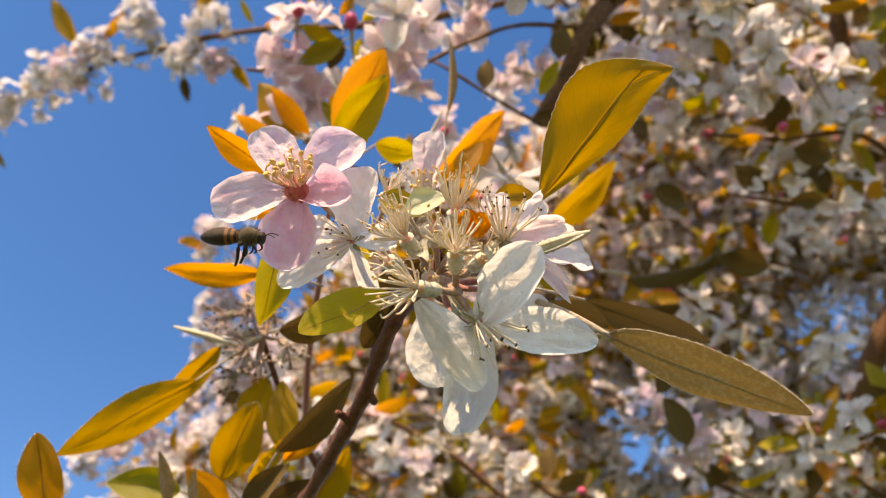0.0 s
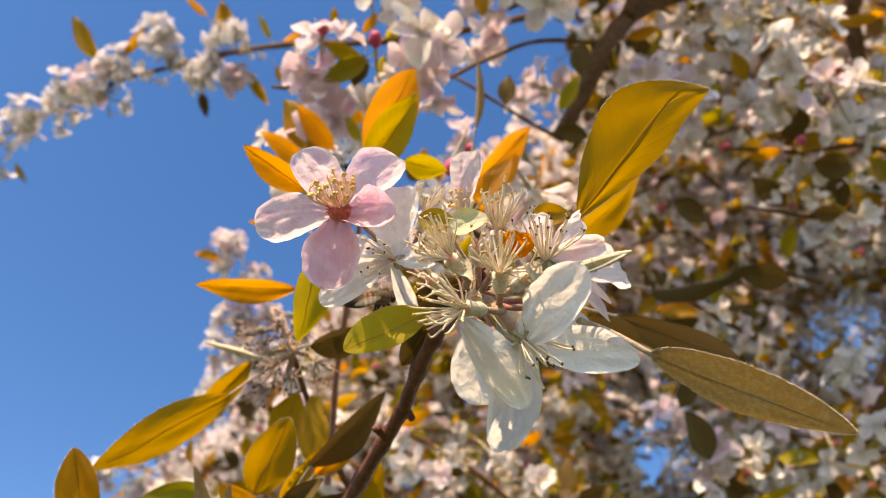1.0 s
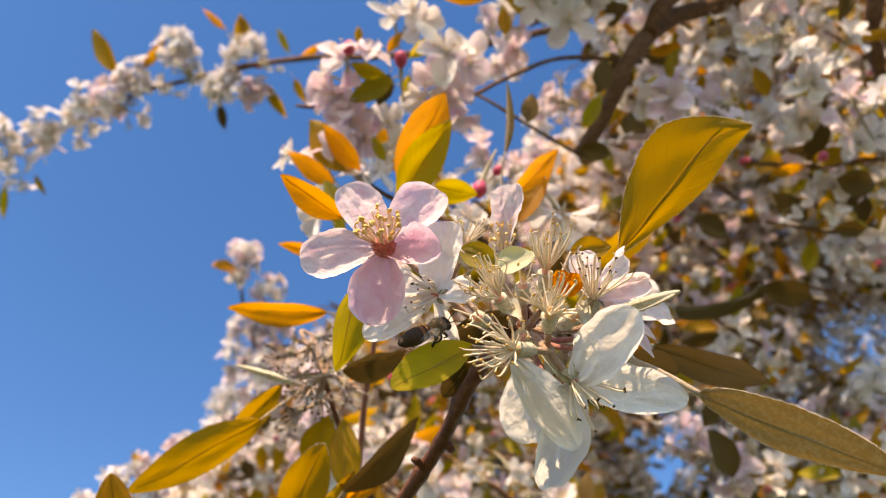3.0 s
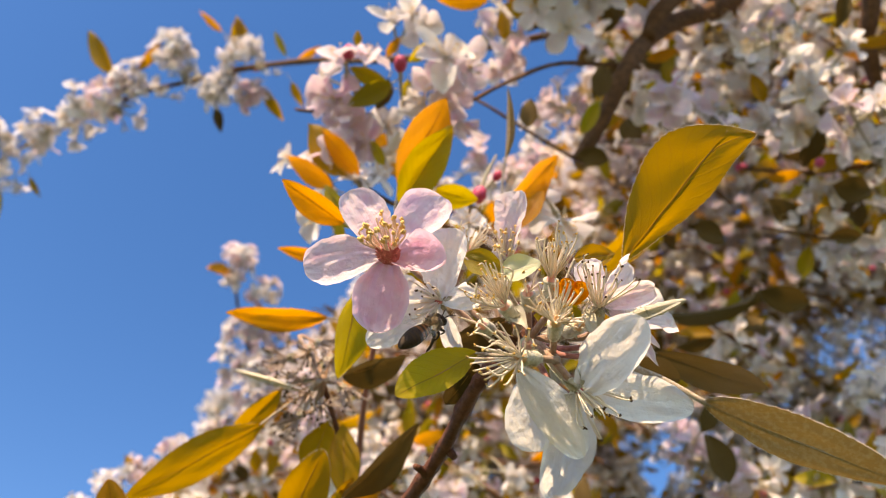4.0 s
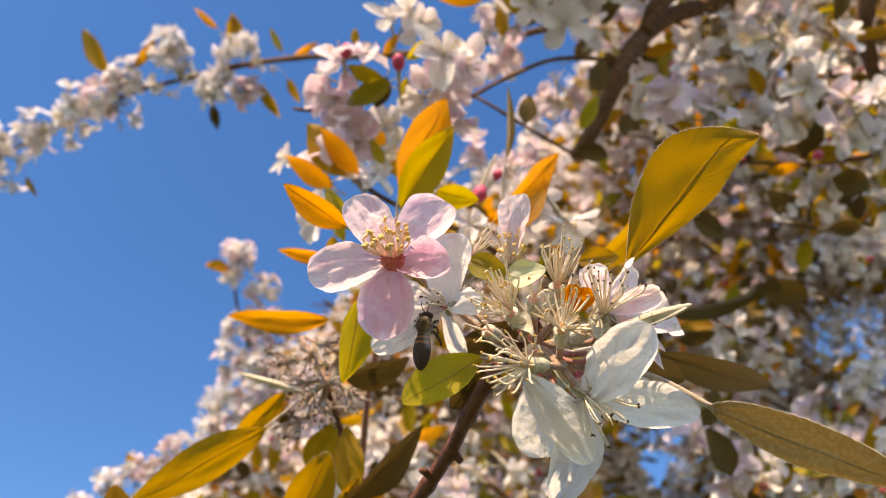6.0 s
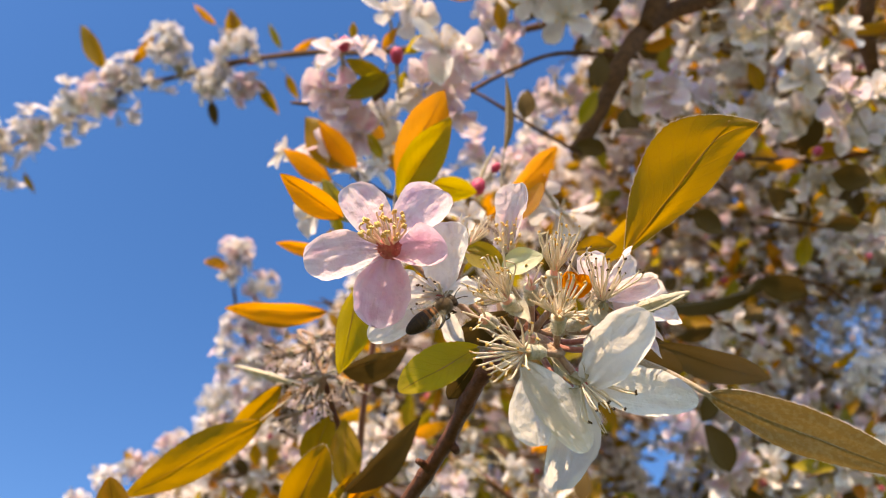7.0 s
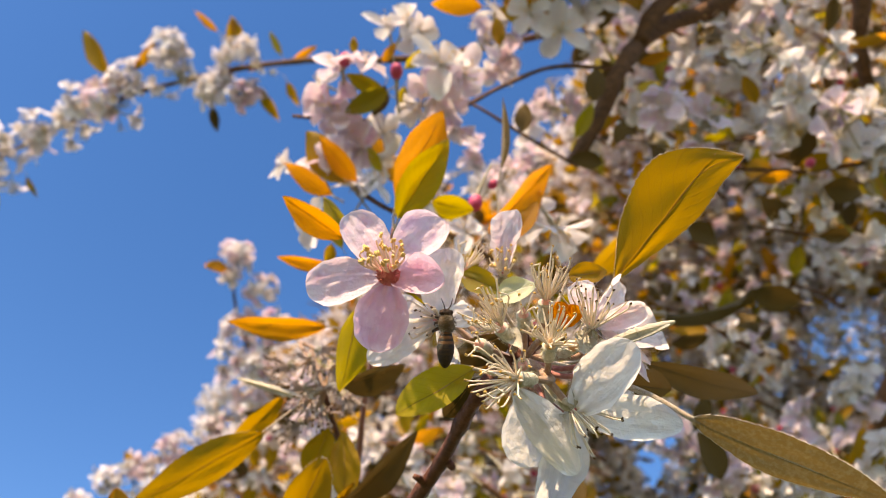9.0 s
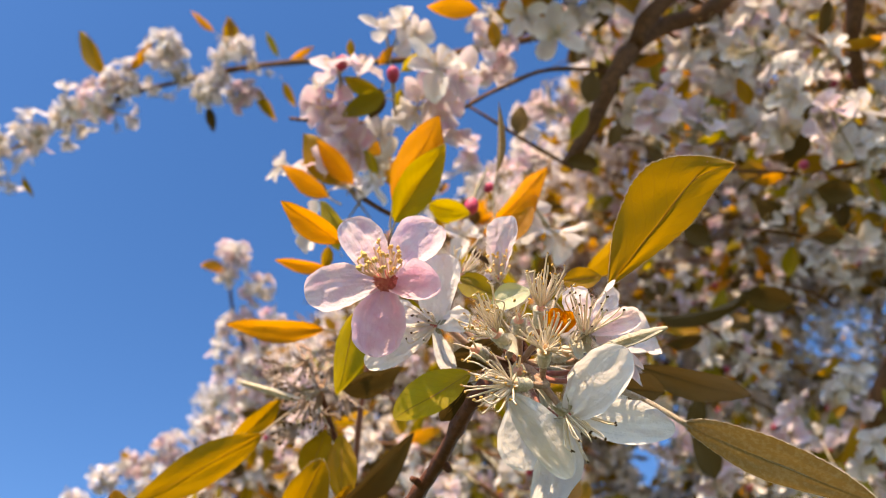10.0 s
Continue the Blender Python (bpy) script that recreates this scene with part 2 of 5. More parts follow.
def sheet(bm, length, half, bend, cols, rows, slot=0, m=None, rough=0.0, seed=0, serrate=0.0, lop=0.0, hook=0.0):
    """A curved sheet along y: half(v) gives its half width, bend(u, v) its height; u, v also become its texture space."""
    uvs = bm.loops.layers.uv.verify()
    grid = []
    for j in range(rows + 1):
        v = j / rows
        v = 1 - (1 - v) ** 1.35
        row = []
        for i in range(cols + 1):
            u = 2 * i / cols - 1
            h = half(v)
            if serrate and abs(u) == 1:
                h *= 1 + serrate * (1 if j % 2 else -1)
            x, y, z = u * h * (1 - lop if u > 0 else 1 + lop) + hook * max(0.0, v - 0.7) ** 2, v * length, bend(u, v)
            if rough:
                z += rough * noise.noise((u * 2.1 + seed, v * 3.3, seed * 1.7)) * min(1.0, 3 * (1.05 - v))
                y += rough * 2.0 * noise.noise((u * 2.4, v * 1.3 + seed, 5.1 + seed)) * v * (1 - v)
                x += h * (0.07 * noise.noise((seed, v * 4.0, u * 2 + 3.3)) + 0.04 * abs(u) * noise.noise((v * 19.0 + seed, u * 3, 2.2)))
            p = Vector((x, y, z))
            row.append((bm.verts.new(m @ p if m is not None else p), (u * 0.5 + 0.5, v)))
        grid.append(row)
    for j in range(rows):
        for i in range(cols):
            q = [grid[j][i], grid[j][i + 1], grid[j + 1][i + 1], grid[j + 1][i]]
            f = bm.faces.new([a[0] for a in q])
            f.material_index = slot
            for l, a in zip(f.loops, q):
                l[uvs].uv = a[1]
    return [(row[0][0].co.copy(), row[-1][0].co.copy()) for row in grid]


def petal_sheet(bm, length, width, cup=0.15, back=0.0, wave=0.05, seed=0, cols=10, rows=12, slot=0, m=None, point=0.0, crease=0.035, claw=0.10, peak=0.62, roll=0.0):
    """A petal: a narrow claw, broadest past the middle, rounded at the tip, cupped across and bent along; roll turns up its rim."""

    def half(v):
        wide = claw + (1 - claw) * math.sin(0.5 * math.pi * min(1.0, v / peak)) ** 0.9
        tip = math.sqrt(max(0.0, 1 - max(0.0, (v - 0.52) / 0.48) ** (3.0 - point))) if v < 1 else 0.0
        return width * 0.5 * wide * max(tip, 0.02) * (1 + 0.05 * noise.noise((v * 9, seed * 2.3, 1.7)))

    def bend(u, v):
        out = half(v) / (width * 0.5)
        bowl = width * cup * (u * out) ** 2 + length * back * v * v + width * wave * math.sin(3.1 * v + seed) * u * out
        fan = u * out / (0.35 + 0.65 * v)
        ripple = 0.2 * math.sin(11.0 * fan + 1.5 * v + seed) * v * (1 - 0.3 * v) + 1.6 * noise.noise((u * out * 2.2 + seed, v * 3.5, seed)) + 0.8 * noise.noise((u * out * 6.5, v * 7.0 + seed, seed))
        rim = max(0.0, abs(u) - 0.72) ** 2 * 12 * min(1.0, 2.5 * v) * min(1.0, out * 1.2) + max(0.0, v - 0.82) ** 2 * 13
        flutter = 1 + 0.9 * noise.noise((v * 3.7 + seed, u * 2.0, 4.4))
        return bowl + width * crease * ripple + width * roll * rim * flutter

    sheet(bm, length, half, bend, cols, rows, slot, m, width * 0.09, seed)


def leaf_sheet(bm, length, width, fold=0.25, droop=0.1, twist=0.0, seed=0, cols=10, rows=20, slot=0, m=None, serrate=0.0, broad=0.45, blunt=0.8, lop=0.0, hook=0.0):
    """A leaf blade: pointed oval, folded along its midrib, drooping to the tip."""

    def half(v):
        k = v ** (math.log(0.5) / math.log(broad))
        return width * 0.5 * max(0.015, math.sin(math.pi * min(1.0, k)) ** blunt)

    def bend(u, v):
        return width * fold * (abs(u) ** 1.3) * math.sin(math.pi * min(1, v + 0.05)) - length * droop * v * v + twist * width * u * v + width * 0.03 * math.sin(9 * v + seed) * u * u

    return sheet(bm, length, half, bend, cols, rows, slot, m, width * 0.045, seed, serrate, lop, hook * length)


def tube(bm, pts, r0, r1, sides=8, slot=0, cap=True, lumps=0.0):
    """A tapered round rod through points, smoothed between them."""
    pts = [Vector(p) for p in pts]
    fine = []
    steps = 5 if len(pts) > 2 else 3
    for i in range(len(pts) - 1):
        p0, p1, p2, p3 = pts[max(0, i - 1)], pts[i], pts[i + 1], pts[min(len(pts) - 1, i + 2)]
        for k in range(steps):
            t = k / steps
            fine.append(0.5 * ((2 * p1) + (p2 - p0) * t + (2 * p0 - 5 * p1 + 4 * p2 - p3) * t * t + (3 * p1 - p0 - 3 * p2 + p3) * t ** 3))
    fine.append(pts[-1])
    side = Vector((0.31, 0.17, 0.93))
    rings = []
    for i, p in enumerate(fine):
        d = (fine[min(i + 1, len(fine) - 1)] - fine[max(i - 1, 0)]).normalized()
        a = d.cross(side).normalized()
        b = d.cross(a)
        r = r0 + (r1 - r0) * i / (len(fine) - 1)
        if lumps:
            r *= 1 + lumps * noise.noise(p * 130) + (lumps * 1.3 if i % 4 == 0 else 0)
        rings.append([bm.verts.new(p + (a * math.cos(2 * math.pi * k / sides) + b * math.sin(2 * math.pi * k / sides)) * r) for k in range(sides)])
    for r, s in zip(rings, rings[1:]):
        for k in range(sides):
            bm.faces.new((r[k], r[(k + 1) % sides], s[(k + 1) % sides], s[k])).material_index = slot
    if cap:
        bm.faces.new(rings[-1]).material_index = slot
        bm.faces.new(rings[0][::-1]).material_index = slot


def ball(bm, centre, radii, slot=0, m=None, seg=8, rings=6):
    c = Vector(centre)
    made = bmesh.ops.create_uvsphere(bm, u_segments=seg, v_segments=rings, radius=1.0)
    for v in made["verts"]:
        p = Vector((v.co.x * radii[0], v.co.y * radii[1], v.co.z * radii[2])) + c
        v.co = m @ p if m is not None else p
    for f in {f for v in made["verts"] for f in v.link_faces}:
        f.material_index = slot
    return made["verts"]


def tuft(count, length, flare, lean, seed, curl=0.25, ring=0.9):
    """Filament roots, bends and tips of a bundle of stamens that opens along z."""
    r = random.Random(seed)
    out = []
    for i in range(count):
        a = 2 * math.pi * (i * 0.618 + r.uniform(-0.08, 0.08))
        f = flare * math.sqrt((i + 0.6) / count) * r.uniform(0.7, 1.2)
        l = length * r.uniform(0.6, 1.1)
        root = Vector((math.cos(a) * ring, math.sin(a) * ring, 0)) * MM
        way = Vector((math.cos(a) * math.sin(f) + lean[0], math.sin(a) * math.sin(f) + lean[1], math.cos(f))).normalized()
        bow = Vector((math.cos(a), math.sin(a), 0.2)) * l * curl * r.uniform(-0.5, 1.4) + Vector((r.gauss(0, 1), r.gauss(0, 1), 0)) * l * 0.09
        hook = Vector((-math.cos(a), -math.sin(a), 0.1)) * l * curl * r.uniform(-0.3, 0.9) + Vector((r.gauss(0, 1), r.gauss(0, 1), r.gauss(0, 0.6))) * l * 0.05
        out.append((root, root + way * l * 0.45 + bow * 0.3, root + way * l * 0.82 + bow * 0.4, root + way * l + bow * 0.3 + hook * 0.5))
    return out


def stamens(parent, m, count, length, flare, seed, lean=(0, 0), filament=FILAMENT, anther=ANTHER, curl=0.25, thick=0.21, grain=0.9, root=0.9):
    """Single stamens of a flower: a bowed filament with a two-lobed anther at its end."""
    r = random.Random(seed)
    for a, b, c, d in tuft(count, length * MM, flare, lean, seed, curl, root):
        bm = bmesh.new()
        fat = thick * MM * r.uniform(0.85, 1.2)
        tube(bm, (a, b, c, d), fat * 1.25, fat * 0.75, 5, 0)
        turn = Matrix.Translation(d) @ Euler((r.uniform(-1.3, 1.3), r.uniform(-1.3, 1.3), 0)).to_matrix().to_4x4()
        if r.random() < 0.8:
            size = MM * grain * r.uniform(0.65, 1.25)
            for s in (-0.19, 0.19):
                ball(bm, (s * size, 0, 0), Vector((0.27, 0.3, 0.52)) * size, 1, turn, 6, 4)
        place("stamen", mesh_of("stamen", bm, filament, anther), parent, m)


def calyx(parent, name, m, size, stalk_to, disc=DISC, label="", sepals=5, open_by=0.9, stalk=1.5, broad=1.0, column=None):
    """The green cup of a flower with its five downy sepals, its disc and its stalk; returns the part."""
    bm = bmesh.new()
    s = size * MM
    tube(bm, ((0, 0, -2.6 * s), (0, 0, -1.5 * s), (0, 0, 0)), 0.55 * s, 0.95 * s, 10, 0)
    ball(bm, (0, 0, -1.5 * s), (0.85 * s, 0.85 * s, 1.35 * s), 0, None, 10, 8)
    if column is None:
        ball(bm, (0, 0, 0.05 * s), (0.8 * s * broad, 0.8 * s * broad, 0.36 * s * broad), 1, None, 12, 8)
    else:
        tube(bm, ((0, 0, -0.1 * s), (0, 0, 0.5 * s), (0, 0, 1.3 * s)), 0.74 * s, 0.10 * s, 12, 1)
    for k in range(sepals):
        turn = Euler((0, 0, 2 * math.pi * k / sepals)).to_matrix().to_4x4() @ Matrix.Translation((0, 0.8 * s, -0.2 * s)) @ Euler((0.5 * math.pi - open_by * math.pi * 0.75, 0, 0)).to_matrix().to_4x4()
        if column is None:
            leaf_sheet(bm, 2.9 * s, 1.05 * s, 0.35, 0.3, 0.15 * (k % 3 - 1), k, 4, 8, 0, turn, 0, 0.28)
        else:
            leaf_sheet(bm, (1.75 + 0.3 * (k % 3)) * s, 1.3 * s, -0.45, 0.1 - 0.25 * (k % 2), 0.35 * (k % 3 - 1), k, 6, 10, 3, turn, 0, 0.35)
    inv = m.inverted()
    end = inv @ mm(stalk_to)
    start = Vector((0, 0, -2.4 * s))
    tube(bm, (start, start + Vector((0, 0, -0.35 * (end - start).length)), start.lerp(end, 0.6) + Vector((0, 0, -0.1 * (end - start).length)), end), stalk * 0.5 * MM, stalk * 0.62 * MM, 8, 2)
    return place(name, mesh_of(name, bm, CALYX if column is None else CUP, disc if column is None else column, STALK, SEPAL), parent, m, label)


def petals(blossom, centre, axis, rows, material, seed=0, crease=0.035, roll=0.10, claw=0.10, peak=0.62):
    """Petals of one flower; each row: tip, width in mm, face, cup, back."""
    for k, (tip, width, face, cup, bk, *sharp) in enumerate(rows):
        m = aim(centre, tip, face)
        bm = bmesh.new()
        petal_sheet(bm, (mm(tip) - mm(centre)).length, width * MM, cup, bk, 0.06, seed + k * 1.7, 26, 32, 0, None, sharp[0] if sharp else 0.0, crease, claw, peak, roll)
        place("petal", mesh_of("petal", bm, material), blossom, m)


def leaf(parent, base, tip, width, face, material, fold=0.22, droop=0.08, twist=0.0, stalk=None, label="", seed=None, serrate=0.014, broad=0.45, thick=0.5, blunt=0.8, rim=0, lop=0.0, hook=0.0):
    """A leaf between two points, on its stalk."""
    m = aim(base, tip, face)
    bm = bmesh.new()
    length = (mm(tip) - mm(base)).length
    edges = leaf_sheet(bm, length, width * MM, fold, droop, twist, seed, 14, 44, 0, None, serrate, broad, blunt, lop, hook)
    # midrib
    tube(bm, [Vector((0, length * v, -length * droop * v * v - 0.12 * MM)) for v in (0.0, 0.3, 0.6, 0.92)], thick * 0.36 * MM, 0.1 * MM, 5, 1 if material is LEAF_DOWN else 2)
    if stalk is not None:
        end = m.inverted() @ mm(stalk)
        tube(bm, (end, end.lerp(Vector((0, 0, 0)), 0.5) + Vector((0, 0, -0.06 * end.length)), Vector((0, length * 0.02, 0))), thick * MM * 1.1, thick * 0.75 * MM, 7, 1)
    blade = place("leaf", mesh_of("leaf", bm, material, DOWNY, RIB), parent, m, label)
    if rim:
        r = random.Random(seed)
        hairs = bmesh.new()
        for (a0, b0), (a1, b1) in zip(edges, edges[1:]):
            for p0, p1, s in ((a0, a1, -1), (b0, b1, 1)):
                for k in range(rim):
                    p = p0.lerp(p1, r.random())
                    e = p + Vector((s * r.uniform(0.05, 0.28), r.uniform(-0.05, 0.3), r.uniform(-0.25, 0.25))) * MM
                    tube(hairs, (p, e), 0.06 * MM, 0.03 * MM, 3, 0, False)
        place("down", mesh_of("down", hairs, FILAMENT), blade, m, "fine pale down along the rim")
    return blade


def twig(parent, pts, r0, r1, material=BARK, name="twig", lumps=0.12, label="", sides=10):
    o = mm(pts[0])
    bm = bmesh.new()
    tube(bm, [mm(p) - o for p in pts], r0 * MM, r1 * MM, sides, 0, True, lumps)
    return place(name, mesh_of(name, bm, material), parent, Matrix.Translation(o), label)


# ---- ground ----
bm = bmesh.new()
bmesh.ops.create_grid(bm, x_segments=40, y_segments=40, size=400)
ground = tagged(new("ground", mesh_of("ground", bm, GRASS)), "green grass under the tree", "ground", "", "structure")

# ---- the near sprig ----
OUT = (0, 0, 1)
sprig = thing("blossom_sprig", (-3.7, -66.3, -21.6), "sprig of pink and white apple blossom with ochre leaves", "blossom sprig")
HEART = (22.4, -25.0, 9.0)
REAR = (18.7, -30.7, -21.6)
twig(sprig, [(-40.0, -139.0, -98.0), (-27.0, -115.0, -75.0), (-15.1, -93.1, -54.0), (-4.8, -73.5, -36.0), (2.5, -59.6, -25.2), (8.9, -43.0, -10.8), (13.6, -34.0, -5.4), REAR, HEART], 2.5, 1.5, BARK_RED, lumps=0.2, label="reddish brown woody twig")
twig(sprig, [(3.5, -58.3, -25.2), (5.9, -60.4, -21.6)], 1.6, 1.0, BARK_RED, "spur", 0.2)
twig(sprig, [(-1.9, -67.3, -30.6), (-5.1, -64.3, -27.0)], 1.5, 0.8, BARK_RED, "spur", 0.2)

# pink open flower
C = (-11.0, -5.4, 0.0)
axis = (-0.05, -0.05, 1)
pink = calyx(sprig, "blossom", aim(C, (C[0], C[1] + 10, C[2]), axis), 1.35, REAR, broad=2.5, label="fully open pale pink flower with yellow stamens")
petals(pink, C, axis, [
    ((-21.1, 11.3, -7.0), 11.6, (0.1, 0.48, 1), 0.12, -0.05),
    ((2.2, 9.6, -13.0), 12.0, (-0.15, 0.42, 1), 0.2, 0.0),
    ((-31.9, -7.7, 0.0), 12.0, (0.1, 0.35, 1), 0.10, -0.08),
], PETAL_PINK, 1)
# The lower and right petals carry their shade in a deeper pink.
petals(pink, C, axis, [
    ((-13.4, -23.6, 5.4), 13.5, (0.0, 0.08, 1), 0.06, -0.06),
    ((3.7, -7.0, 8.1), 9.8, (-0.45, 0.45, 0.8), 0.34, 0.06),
], PETAL_PINK_SHADE, 6.1, roll=0.2)
stamens(pink, turned((C[0], C[1] + 1.7, C[2] + 0.4), (-0.22, 0.85, 0.55), 0.3), 34, 7.4, 0.8, 3, (0, 0.0), FILAMENT_ROSE, ANTHER, 0.6, 0.24, 1.45, 1.5)

bm = bmesh.new()
ball(bm, (0, 0, 0), (2.9 * MM, 2.7 * MM, 1.9 * MM), 0, None, 16, 10)
for a, b, c, d in tuft(70, 2.7 * MM, 0.95, (0, 0.25), 77, 0.2, 1.3):
    tube(bm, (a, b, d), 0.2 * MM, 0.14 * MM, 4, 0)
place("flower_heart", mesh_of("flower_heart", bm, DISC), pink, Matrix.Translation(mm((C[0] + 0.2, C[1] + 0.5, C[2] + 1.6))), "red fuzzy heart of the flower")

# white flower behind it
C = (1.3, -16.7, -4.0)
white = calyx(sprig, "blossom", aim(C, (C[0], C[1] + 10, C[2]), (-0.1, 0.1, 1)), 1.2, REAR, label="open white flower with dark spent stamens")
petals(white, C, axis, [
    ((5.3, 0.7, -9.4), 13.0, (-0.45, -0.1, 1), 0.26, 0.08),
    ((-16.6, -27.3, -4.0), 9.6, (0.1, 0.5, 1), 0.14, -0.05, 1.0),
    ((-12.3, -15.2, -11.2), 11.0, (0.1, 0.0, 1), 0.1, 0),
    ((11.2, -16.2, -18.0), 7.0, (-0.2, 0.1, 1), 0.2, 0.03, 0.8),
    ((6.4, -32.0, -18.0), 5.0, (-0.2, 0.4, 1), 0.14, 0.0),
], PETAL_WHITE, 11, 0.07)
stamens(white, turned(C, (-0.7, 0.05, 0.7), 0.3), 16, 8.5, 0.75, 5, (0, 0), FILAMENT, ANTHER_DARK, 0.35, 0.2, 0.7)

# spent flowers that have dropped their petals: heart, axis, stamen count, length, flare, disc
SPENT = [
    ((15.7, -16.1, 19.8), (-0.50, 0.60, 0.65), 36, 9.8, 0.62, (HEART[0] - 3, HEART[1] + 2, HEART[2])),
    ((25.9, -19.2, 25.2), (-0.02, 0.75, 0.7), 32, 7.6, 0.95, HEART),
    ((18.8, -26.0, 27.9), (-0.80, 0.12, 0.6), 32, 10.0, 0.85, HEART),
    ((26.0, -10.4, 18.0), (0.05, 0.85, 0.4), 20, 10.2, 0.42, HEART),
    ((9.0, -4.5, -21.6), (0.2, 0.8, 0.4), 16, 7.5, 0.6, REAR),
]
# calyces that have lost nearly all their stamens
SPENT += [
    ((21.4, -13.6, 14.0), (-0.1, 0.75, 0.6), 4, 5.0, 0.7, HEART),
    ((32.0, -20.5, 18.0), (0.4, 0.4, 0.7), 6, 5.0, 0.8, HEART),
    ((11.5, -21.2, 10.0), (-0.5, 0.3, 0.7), 3, 5.0, 0.7, REAR),
    ((20.6, -24.4, 20.0), (0.0, 0.2, 0.9), 4, 5.0, 0.7, HEART),
]
for k, (c, ax, count, length, flare, end) in enumerate(SPENT):
    m = turned(c, ax, k * 0.7)
    bl = calyx(sprig, "spent_blossom", m, 1.9, end, column=HEART_TAN if k in (1, 2, 6) else HEART_PINK, label="spent flower with cream stamens and downy calyx", open_by=1.36)
    stamens(bl, m @ Matrix.Translation((0, 0, 1.2 * MM)), count, length, flare, 20 + k, (0, 0), FILAMENT, ANTHER_TAN, 0.45, 0.22, 0.68, 0.8)

# flower with an upright pink petal
C = (19.4, -5.6, -18.0)
m = turned(C, (0.3, 0.7, 0.6), 0.2)
up = calyx(sprig, "blossom", m, 1.1, REAR, label="fading flower with one upright pale petal")
petals(up, C, axis, [((23.9, 11.8, -20.0), 8.8, (-0.55, -0.1, 0.8), 0.4, 0.06), ((15.3, -4.4, -18.0), 5.0, (0.1, 0.2, 0.8), 0.2, 0.1)], PETAL_BLUSH, 33, 0.11, 0.2, 0.3)
stamens(up, m, 24, 8.0, 0.75, 40, (0.35, 0.0), FILAMENT, ANTHER, 0.4, 0.24, 1.0)

# flower with dark anthers and pale pink petals at the side
C = (36.5, -15.8, 18.0)
m = turned(C, (0.2, 0.85, 0.5), 0.4)
side = calyx(sprig, "blossom", m, 1.2, HEART, label="pale pink flower with long stamens")
petals(side, C, axis, [
    ((35.6, -6.1, 10.0), 6.6, (-0.3, -0.1, 1), 0.3, 0.0),
    ((47.7, -6.8, -2.0), 8.6, (-0.1, -0.3, 1), 0.14, 0.0),
    ((51.1, -12.8, 8.0), 5.6, (0.1, 0.1, 1), 0.35, 0.02),
    ((59.8, -20.2, -4.0), 12.5, (0.0, 0.5, 1), 0.16, -0.05),
    ((54.8, -30.6, 4.0), 5.0, (0.1, 0.6, 0.6), 0.2, -0.05, 1.2),
    ((55.0, -26.3, 4.0), 3.6, (0.1, 0.6, 0.6), 0.2, -0.05, 1.2),
], PETAL_BLUSH, 52, 0.05, 0.14, 0.2, 0.5)
stamens(side, m, 26, 11.0, 0.62, 55, (0.25, 0.0), FILAMENT, ANTHER_DARK, 0.3, 0.2, 0.62)

# hanging white flower
C = (30.7, -33.0, 27.0)
m = turned(C, (0.5, -0.6, 0.6), 0.4)
hang = calyx(sprig, "blossom", m, 1.3, HEART, label="large white flower with loosely hanging petals")
petals(hang, C, axis, [
    ((41.3, -17.2, 36.0), 11.2, (-0.3, 0.36, 1), 0.10, -0.05, 0.2),
    ((56.3, -37.4, 22.0), 9.8, (0.05, 0.32, 1), 0.10, -0.03, 1.5),
    ((27.8, -60.1, 12.0), 11.5, (0.1, -0.2, 1), 0.16, -0.03, 0.8),
    ((47.7, -33.7, 10.0), 11.0, (0.0, 0.2, 1), 0.1, 0.0),
], PETAL_WHITE, 71, 0.03, 0.10, 0.30, 0.5)
# two drooping petals that hang from below the spent flower
for tip, base, width, face, cup, s in (((31.0, -46.4, 29.0), (18.3, -28.5, 27.0), 9.8, (-0.15, -0.15, 1), -0.42, 3), ((22.8, -48.3, 18.0), (19.5, -31.8, 22.0), 11.0, (-0.1, -0.15, 1), 0.16, 8)):
    bm = bmesh.new()
    petal_sheet(bm, (mm(tip) - mm(base)).length, width * MM, cup, -0.04, 0.08, s, 26, 32, 0, None, 1.0, 0.035, 0.22, 0.5, 0.06)
    place("petal", mesh_of("petal", bm, PETAL_WHITE), hang, aim(base, tip, face))
stamens(hang, turned(C, (0.55, -0.6, 0.55), 0.4), 18, 9.5, 0.55, 75, (0, 0), FILAMENT, ANTHER_DARK, 0.4, 0.19, 0.62)



def down(parent, a, b, radius, count, seed, length=0.7, name="down"):
    """Fine pale hairs round a stalk between two points."""
    r = random.Random(seed)
    o = mm(a)
    way = (mm(b) - o).normalized()
    bm = bmesh.new()
    for k in range(count):
        p = (mm(b) - o) * r.random()
        d = Vector((r.gauss(0, 1), r.gauss(0, 1), r.gauss(0, 1)))
        d = (d - way * d.dot(way)).normalized()
        e = p + d * (radius + length * r.uniform(0.4, 1)) * MM + way * r.uniform(-0.4, 0.6) * length * MM
        tube(bm, (p + d * radius * 0.8 * MM, e), 0.035 * MM, 0.015 * MM, 3, 0, False)
    place(name, mesh_of(name, bm, HAIR), parent, Matrix.Translation(o), "fine pale down")


